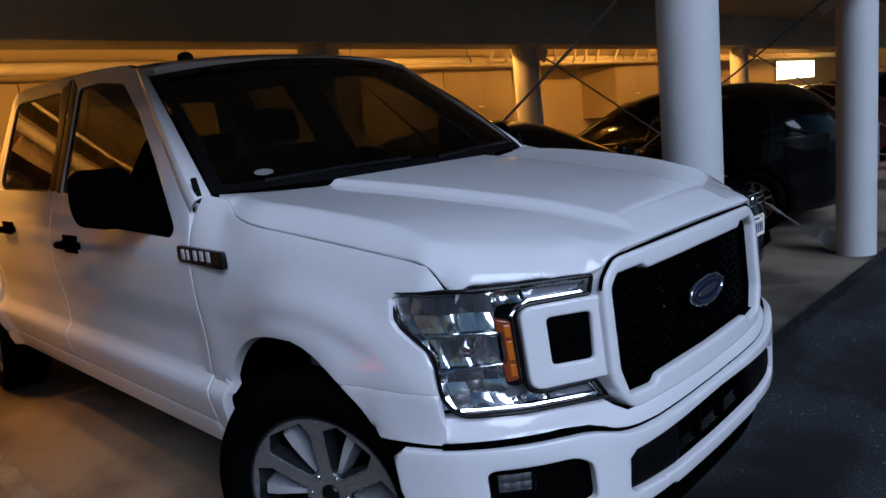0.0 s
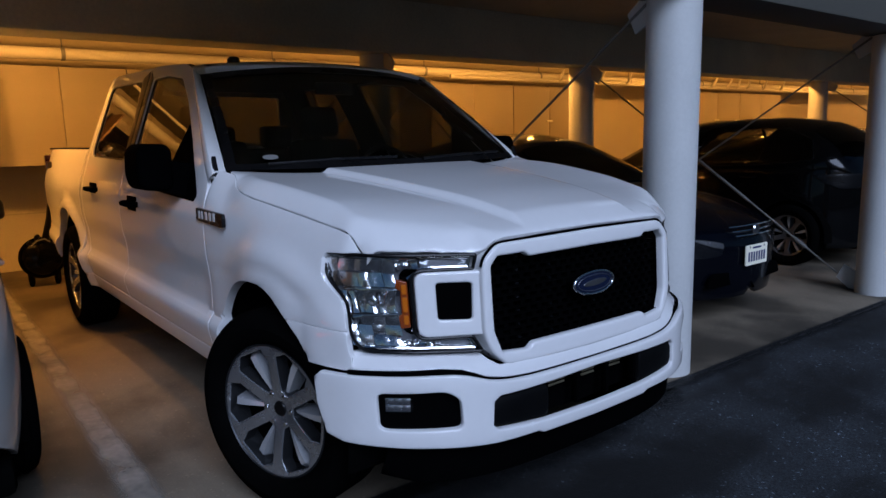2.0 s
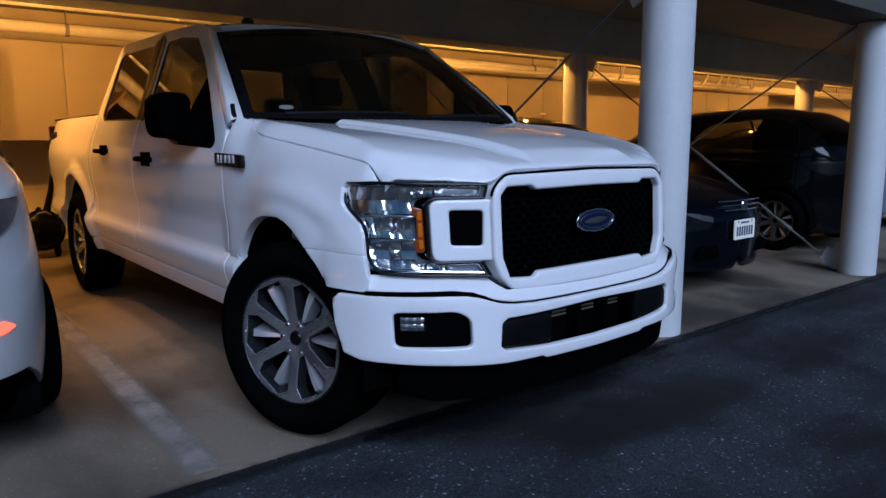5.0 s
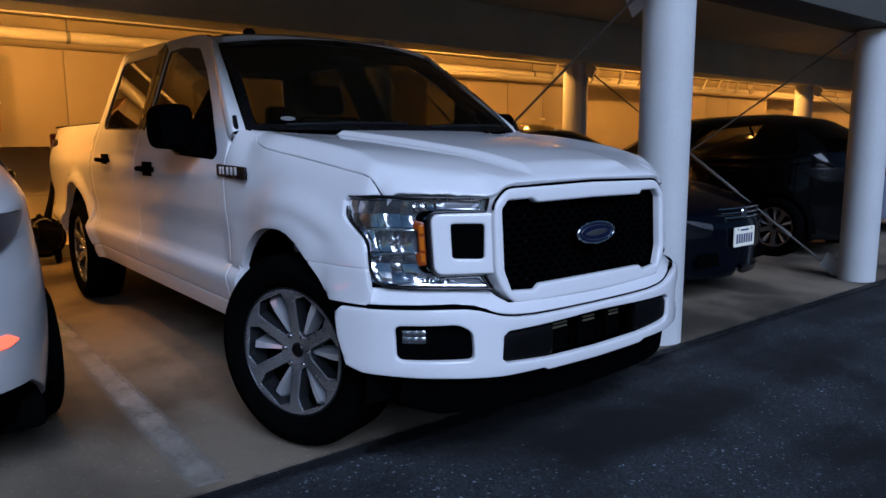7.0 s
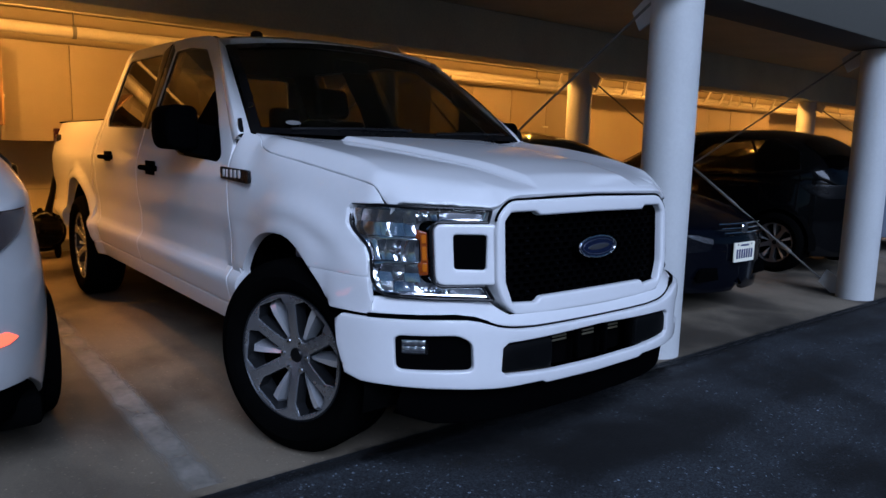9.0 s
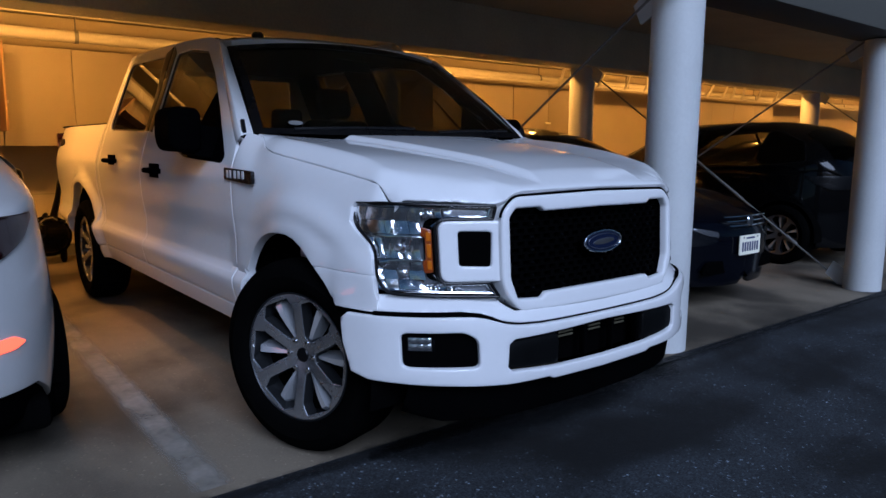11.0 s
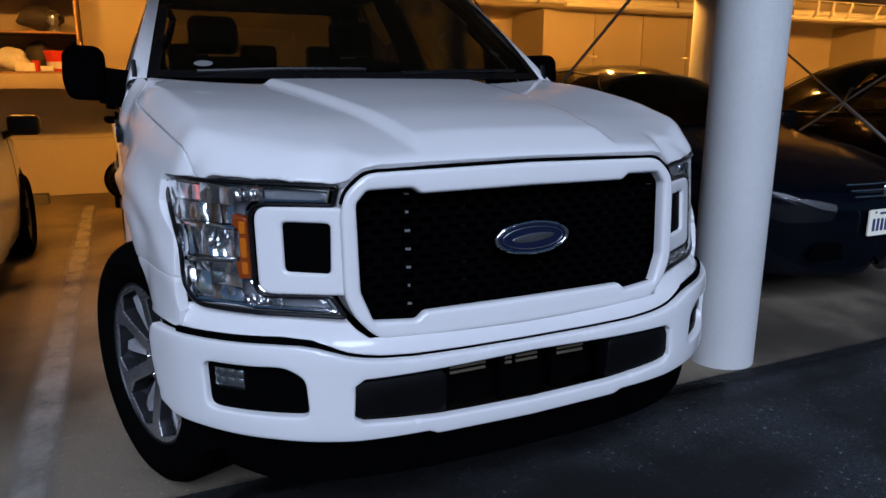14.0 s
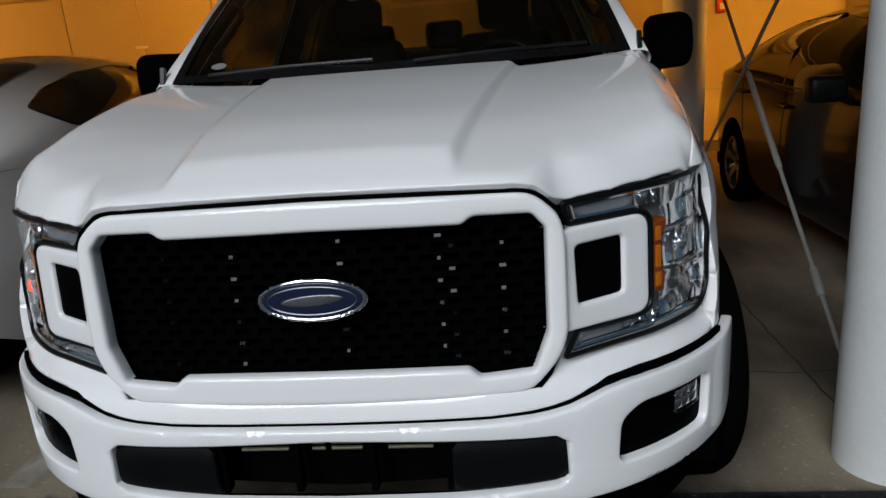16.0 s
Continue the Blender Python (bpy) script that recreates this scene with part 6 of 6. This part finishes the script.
def locker(x0, x1, opened=False, hasp=True):
    lab = "beige wall locker with one door standing open" if opened else "closed beige wall locker over the parking bay"
    k = thing("wall_locker", lab, "locker", "wall lockers", at=(x0, LOCK_Y, LOCK_LO))
    w, d, h = x1 - x0, WALL_Y - LOCK_Y, LOCK_HI - LOCK_LO
    part("back_panel", box((0, d - 0.02, 0), (w, d, h)), LOCKER, k)
    part("side_panel", box((0, 0.02, 0), (0.02, d - 0.02, h)), LOCKER, k)
    part("side_panel", box((w - 0.02, 0.02, 0), (w, d - 0.02, h)), LOCKER, k)
    part("bottom_panel", box((0.02, 0.02, 0), (w - 0.02, d - 0.02, 0.02)), LOCKER, k)
    part("top_panel", box((0.02, 0.02, h - 0.02), (w - 0.02, d - 0.02, h)), LOCKER, k)
    if not opened:
        m = w / 2
        for a, b, hx in ((0.003, m - 0.003, m - 0.05), (m + 0.003, w - 0.003, m + 0.05)):
            dr = part("door", box((a, 0, 0.003), (b, 0.018, h - 0.003), 0.002), LOCKER, k)
        if hasp:
            part("hasp", box((m - 0.09, -0.014, h * 0.40), (m + 0.06, 0.0, h * 0.40 + 0.03), 0.004), BRASS, k, "pale metal hasp")
    else:
        # opening at the right, framed by a sill, a header and a fixed leaf
        part("sill", box((0.003, 0, 0.003), (w - 0.003, 0.018, 0.15), 0.002), LOCKER, k)
        part("header", box((0.003, 0, h - 0.10), (w - 0.003, 0.018, h - 0.003), 0.002), LOCKER, k)
        part("fixed_leaf", box((0.003, 0, 0.152), (0.35, 0.018, h - 0.102), 0.002), LOCKER, k)
        dr = part("open_door", box((w - 0.022, -0.50, 0.152), (w - 0.002, 0.0, h - 0.03), 0.002), DOORWOOD, k, "open wooden locker door")
        part("hasp", box((w - 0.002, -0.49, 0.42), (w + 0.012, -0.34, 0.45), 0.003), BRASS, dr, "pale metal hasp")
        part("shelf", box((0.36, 0.05, 0.152), (w - 0.03, d - 0.03, 0.172)), DOORWOOD, k)
        part("shelf", box((0.36, 0.12, 0.56), (w - 0.03, d - 0.03, 0.58)), DOORWOOD, k)
    return k


locker(-6.6, -4.75)
locker(-4.74, -2.95)
locker(-2.94, -1.27, opened=True)
locker(-1.26, 0.10, hasp=False)
locker(0.11, 1.60)
locker(4.36, 6.05)
locker(6.06, 7.75)
locker(11.2, 13.0)
locker(13.01, 14.8)

sx, sz = -1.52, LOCK_LO + 0.174
bk = thing("red_bucket", "red plastic bucket with a pale band on the locker shelf", "bucket", at=(sx, LOCK_Y + 0.20, sz))
part("tub", lathe([(0, 0), (0.095, 0), (0.10, 0.01), (0.125, 0.20), (0.131, 0.205), (0.128, 0.212), (0.118, 0.205), (0.10, 0.02), (0, 0.02)], sides=28), RED, bk)
part("band", lathe([(0.104, 0.03), (0.116, 0.10)], sides=28), BAG, bk)
part("handle", tube([(0.128 * math.cos(a), -0.02 - 0.03 * math.sin(a), 0.19 - 0.10 * math.sin(a)) for a in np.linspace(0, math.pi, 14)], 0.004, 6), TRIM, bk)


def lumpy(r, seed, squash=(1, 1, 1), amp=0.25, sub=3):
    bm = bmesh.new()
    bmesh.ops.create_icosphere(bm, subdivisions=sub, radius=r)
    for v in bm.verts:
        k = 1 + amp * noise.noise(v.co * (2.2 / r) * 0.5 + Vector((seed, seed * 2, 0))) + amp * 0.5 * noise.noise(v.co * (5 / r) * 0.5 + Vector((seed, 0, seed)))
        v.co = Vector((v.co.x * squash[0] * k, v.co.y * squash[1] * k, v.co.z * squash[2] * k))
    lo = min(v.co.z for v in bm.verts)
    for v in bm.verts:
        v.co.z = max(v.co.z - lo, 0.0)
    return bm


def clutter(name, label, bm, mat_, x, y, z):
    o = part(name, bm, mat_)
    o.location = (x, y, z)
    return tagged(o, label, name.split("_")[-1])


clutter("white_bag", "crumpled white plastic bag on the locker shelf", lumpy(0.13, 3.1, (1.25, 0.9, 0.9)), BAG, -1.94, LOCK_Y + 0.22, sz)
clutter("dark_bag", "dark soft bag pushed into the locker", lumpy(0.17, 5.2, (1.2, 0.9, 0.8)), CARD, -2.24, LOCK_Y + 0.40, sz)
clutter("dark_bag", "dark soft bag pushed into the locker", lumpy(0.15, 7.7, (1.0, 0.9, 1.1)), CARD, -1.70, LOCK_Y + 0.55, sz)
clutter("dark_bag", "dark soft bag on the upper locker shelf", lumpy(0.14, 9.4, (1.5, 0.9, 0.9)), CARD, -1.64, LOCK_Y + 0.30, LOCK_LO + 0.582)
clutter("metal_lantern", "dull metal lantern on the upper locker shelf", lathe([(0, 0), (0.06, 0), (0.065, 0.02), (0.04, 0.06), (0.055, 0.10), (0.05, 0.15), (0.07, 0.17), (0.02, 0.21), (0, 0.215)], sides=20), ALLOY, -1.52, LOCK_Y + 0.18, LOCK_LO + 0.582)
clutter("cardboard_box", "pale patterned box at the front of the shelf", box((-0.09, -0.05, 0), (0.09, 0.05, 0.085), 0.004), BAG, -1.82, LOCK_Y + 0.09, sz)
clutter("small_carton", "small pale carton beside the bucket", box((-0.06, -0.04, 0), (0.06, 0.04, 0.055), 0.004), BAG, -1.62, LOCK_Y + 0.07, sz)
clutter("red_cup", "small red cup on the locker shelf", lathe([(0, 0), (0.03, 0), (0.042, 0.11), (0.038, 0.11), (0.028, 0.01), (0, 0.01)], sides=20), RED, -1.72, LOCK_Y + 0.12, sz)
clutter("black_jug", "black plastic jug on the locker shelf", lathe([(0, 0), (0.07, 0), (0.075, 0.02), (0.075, 0.20), (0.05, 0.26), (0.022, 0.28), (0.022, 0.31), (0, 0.31)], sides=24), PLASTIC, -1.36, LOCK_Y + 0.28, sz)

# pipes under the ceiling
mp = thing("main_pipe", "long pale painted pipe along the rear wall", "pipe", kind="structure")
part("pipe_run", tube([(X0 + 0.1, 6.86, 2.385), (8, 6.86, 2.385), (X1 - 0.1, 6.86, 2.385)], 0.062, 20), PIPE, mp)
for k in range(18):
    x = -12.3 + 2.35 * k
    part("hanger", tube([(x, 6.86, 2.44), (x, 6.86, CEIL_Z)], 0.008, 6), STEEL, mp)
    part("clamp", lathe([(0.066, -0.02), (0.070, -0.018), (0.070, 0.018), (0.066, 0.02)], Matrix.Translation((x, 6.86, 2.385)) @ Matrix.Rotation(radians(90), 4, 'Y'), 20), STEEL, mp)
cp_ = thing("conduit", "thin conduit run beside the main pipe", "pipe", kind="structure")
part("conduit_run", tube([(X0 + 0.1, 6.55, 2.56), (X1 - 0.1, 6.55, 2.56)], 0.02, 10), PIPE, cp_)
part("conduit_run", tube([(4.5, 6.70, 2.31), (X1 - 0.1, 6.70, 2.31)], 0.03, 10), PIPE, cp_)
for k in range(14):
    x = 6.8 + 0.55 * k + 0.18 * math.sin(5 * k)
    dp = thing("drop_pipe", "short pale branch pipe under the ceiling", "pipe", "drop pipes", "structure", at=(x, 6.62, 2.31))
    part("stub", tube([(0, 0.06, 0.0), (0, 0.0, 0.06), (0.05 * math.sin(k), -0.05, 0.22), (0.05 * math.sin(k), -0.07, CEIL_Z - 2.31)], 0.022, 10), PIPE, dp)
    part("elbow", lathe([(0.03, -0.03), (0.034, 0), (0.03, 0.03)], pose(0, 0.0, 0.06), 14), PIPE, dp)

# ceiling light fittings
GLOWT = glow("tube_glow", (1.0, 0.55, 0.16), 6.0)
for lx in LAMPS_X:
    f = thing("ceiling_light", "warm strip light under the ceiling", "lamp", "ceiling lights", at=(lx, LAMP_Y, CEIL_Z))
    part("housing", box((-0.62, -0.07, -0.055), (0.62, 0.07, 0.0), 0.01), COLUMN, f)
    part("tube_lamp", tube([(-0.58, 0, -0.07), (0.58, 0, -0.07)], 0.014, 10), GLOWT, f, "glowing tube")

# lit window far along the wall
lw = thing("window_1", "bright lit window at the far end of the wall", "window", kind="structure", at=(24.6, WALL_Y - 0.06, 1.72))
part("window_frame", box((-1.95, 0, -0.05), (1.95, 0.05, 0.62), 0.01), COLUMN, lw)
part("pane", box((-1.88, -0.012, 0.0), (1.88, 0.0, 0.57)), glow("window_glow", (1.0, 0.82, 0.45), 5.0), lw, "glowing pane")

# wall joint, fire box, wheel stops, stall lines
jt = part("wall_joint", box((X0, WALL_Y - 0.012, 0.655), (X1, WALL_Y + 0.02, 0.670)), SOFFIT)
tagged(jt, "dark horizontal joint in the rear wall", "joint", kind="structure")
fb = thing("fire_alarm_box", "small red alarm box on the rear wall", "alarm", at=(2.95, WALL_Y, 1.55))
part("case", box((-0.06, -0.05, 0), (0.06, 0.0, 0.14), 0.01), RED, fb)
part("face", box((-0.03, -0.056, 0.03), (0.03, -0.05, 0.10), 0.002), BAG, fb)
for x in (-2.65, -0.15, 3.05, 6.2):
    ws = part("wheel_stop", prism([(-0.09, 0), (0.09, 0), (0.065, 0.11), (-0.065, 0.11)], -0.88, 0.88, Matrix(((0, 0, 1, 0), (1, 0, 0, 0), (0, 1, 0, 0), (0, 0, 0, 1))), 0.008), STRUCT)
    ws.location = (x, 7.25, 0)
    tagged(ws, "worn concrete wheel stop on the slab", "wheel stop", "wheel stops")


def stall_line(x):
    bm = bmesh.new()
    n = 12
    y0, y1 = 0.80, 6.9
    for i in range(n):
        a, b = y0 + (y1 - y0) * i / n, y0 + (y1 - y0) * (i + 1) / n
        bm.faces.new([bm.verts.new(p) for p in ((-0.09, a, 0.004), (0.09, a, 0.004), (0.09, b, 0.004), (-0.09, b, 0.004))])
    bmesh.ops.remove_doubles(bm, verts=bm.verts, dist=1e-4)
    o = part("stall_line", bm, LINE)
    o.location.x = x
    return tagged(o, "worn pale parking line on the slab", "line", "stall lines", "structure")


for lx in (-4.5, -1.37, 7.75):
    stall_line(lx)

# folded black carrier behind the truck's tail
ct = thing("folded_carrier", "black folded carrier with a round pod and small wheels", "carrier", at=(-0.97, 6.62, 0))
for dx in (-0.12, 0.12):
    part("carrier_wheel", lathe([(0.03, -0.02), (0.085, -0.022), (0.10, -0.012), (0.10, 0.012), (0.085, 0.022), (0.03, 0.02)], Matrix.Translation((dx, 0.05, 0.10)) @ Matrix.Rotation(radians(90), 4, 'Y'), 24), RUBBER, ct)
part("pod", lathe([(0, 0.10), (0.10, 0.095), (0.17, 0.07), (0.20, 0.02), (0.20, -0.03), (0.16, -0.08), (0, -0.10)], pose(-0.01, 0.0, 0.30, 78, 22, 0), 32), GLINT, ct, "round glossy black pod")
part("rim", lathe([(0.19, -0.03), (0.215, -0.02), (0.215, 0.02), (0.19, 0.03)], pose(-0.01, 0.0, 0.30, 78, 22, 0), 32), RUBBER, ct)
part("arm", tube([(0.03, 0.0, 0.44), (0.05, -0.04, 0.56), (0.07, -0.16, 0.72), (0.07, -0.30, 0.86), (0.08, -0.42, 0.94)], 0.03, 10, radii=[0.045, 0.034, 0.028, 0.026, 0.03]), TRIM, ct, "curved black arm")
for x, z in ((-0.11, 0.46), (-0.04, 0.52), (0.12, 0.44)):
    part("knob", lathe([(0, 0.03), (0.02, 0.025), (0.026, 0.0), (0.018, -0.03)], pose(x, -0.03, z, 60, 0, 20), 14), TRIM, ct)
part("strap", tube([(-0.10, -0.04, 0.44), (-0.05, -0.09, 0.49), (0.02, -0.08, 0.50), (0.07, -0.03, 0.46)], 0.008, 8), STEEL, ct, "pale strap")


# tar seal on the alley, and shade under the truck's nose painted with it
def soft_tar_shade(name, base):
    """Thin tar and painted shade, fading out across its width, with bare spots."""
    m = surface(name, base, 0.75, fine=90, coarse=5, vary=0.4, bump=0.4, specks=0.5)
    n, l = m.node_tree.nodes, m.node_tree.links
    out, body = n["Material Output"], n["Principled BSDF"]
    uv, sep, wear, geo = n.new("ShaderNodeUVMap"), n.new("ShaderNodeSeparateXYZ"), n.new("ShaderNodeTexNoise"), n.new("ShaderNodeTexCoord")
    add, cut, gone, mix = n.new("ShaderNodeMath"), n.new("ShaderNodeMapRange"), n.new("ShaderNodeBsdfTransparent"), n.new("ShaderNodeMixShader")
    l.new(uv.outputs[0], sep.inputs[0])
    wear.inputs["Scale"].default_value, wear.inputs["Detail"].default_value, wear.inputs["Roughness"].default_value = 9, 8, 0.7
    l.new(geo.outputs["Object"], wear.inputs["Vector"])
    l.new(sep.outputs["X"], add.inputs[0])
    l.new(wear.outputs["Fac"], add.inputs[1])
    cut.inputs["From Min"].default_value, cut.inputs["From Max"].default_value = 0.62, 1.35
    cut.inputs["To Max"].default_value = 0.85
    l.new(add.outputs[0], cut.inputs["Value"])
    l.new(cut.outputs[0], mix.inputs[0])
    l.new(gone.outputs[0], mix.inputs[1])
    l.new(body.outputs[0], mix.inputs[2])
    l.new(mix.outputs[0], out.inputs[0])
    return m


TAR_SHADE = soft_tar_shade("tar_and_shade", (0.0045, 0.0052, 0.0062))


def tar_shade_strip(points, width, seed):
    """A ragged strip of tar and painted shade along a line on the asphalt."""
    pts = []
    for (x0, y0), (x1, y1) in zip(points, points[1:]):
        k = max(2, int(math.hypot(x1 - x0, y1 - y0) / 0.03))
        pts += [(x0 + (x1 - x0) * i / k, y0 + (y1 - y0) * i / k) for i in range(k)]
    pts.append(points[-1])
    bm = bmesh.new()
    rows = []
    for i, (x, y) in enumerate(pts):
        a, b = pts[max(i - 1, 0)], pts[min(i + 1, len(pts) - 1)]
        d = Vector((b[0] - a[0], b[1] - a[1], 0)).normalized()
        side = Vector((-d.y, d.x, 0))
        wob = [noise.noise(Vector((x * 5, y * 5, seed + q))) * 0.5 + noise.noise(Vector((x * 17, y * 17, seed + q))) * 0.35 for q in (0, 7)]
        taper = min(1.0, i / 6, (len(pts) - 1 - i) / 6) * 0.9 + 0.1
        c = Vector((x, y, 0.0022))
        rows.append((bm.verts.new(c - side * width * taper * (0.9 + 0.6 * wob[0])), bm.verts.new(c), bm.verts.new(c + side * width * taper * (0.9 + 0.6 * wob[1]))))
    for p, q in zip(rows, rows[1:]):
        bm.faces.new((p[0], q[0], q[1], p[1]))
        bm.faces.new((p[1], q[1], q[2], p[2]))
    ends = {v for r in (rows[0], rows[-1]) for v in r}
    mids = {r[1] for r in rows} - ends
    uv = bm.loops.layers.uv.new("across")
    for f in bm.faces:
        for lp in f.loops:
            lp[uv].uv = (0.9 if lp.vert in mids else 0.0, 0.5)
    bmesh.ops.recalc_face_normals(bm, faces=bm.faces)
    o = part("tar_and_shade", bm, TAR_SHADE)
    return tagged(o, "ragged dark strip on the worn asphalt, tar seal with painted shade", "tar", "tar seals", "structure")


# wide strip: the truck's shade painted dark on the ground, mixed with tar
tar_shade_strip([(-0.80, 0.66), (-0.2, 0.60), (0.6, 0.62), (1.35, 0.66)], 0.20, 9)
tar_shade_strip([(-6.0, 0.69), (-1.0, 0.70), (0.9, 0.69), (2.2, 0.70), (9.0, 0.69)], 0.085, 3)


# saw cut and hairline cracks in the slab beside the column
def slab_crack(points, width, seed):
    bm = bmesh.new()
    rows = []
    for (x0, y0), (x1, y1) in zip(points, points[1:]):
        k = max(2, int(math.hypot(x1 - x0, y1 - y0) / 0.05))
        for i in range(k + 1):
            x, y = x0 + (x1 - x0) * i / k, y0 + (y1 - y0) * i / k
            d = Vector((x1 - x0, y1 - y0, 0)).normalized()
            side = Vector((-d.y, d.x, 0))
            c = Vector((x, y, 0.0012)) + side * 0.012 * noise.noise(Vector((x * 9, y * 9, seed)))
            w = width * (0.75 + 0.4 * noise.noise(Vector((x * 21, y * 21, seed + 3))))
            rows.append((bm.verts.new(c - side * w), bm.verts.new(c + side * w)))
    for p, q in zip(rows, rows[1:]):
        bm.faces.new((p[0], q[0], q[1], p[1]))
    bmesh.ops.recalc_face_normals(bm, faces=bm.faces)
    o = part("slab_crack", bm, CRACK)
    return tagged(o, "thin dark crack in the concrete slab", "crack", "slab cracks", "structure")


CRACK = surface("crack_dirt", (0.016, 0.013, 0.010), 0.9, fine=90, coarse=7, vary=0.4, bump=0.2)
slab_crack([(1.56, 1.07), (1.55, 2.4), (1.57, 4.1)], 0.006, 2)
slab_crack([(1.15, 1.56), (1.50, 1.53), (1.95, 1.55), (2.6, 1.52)], 0.005, 5)
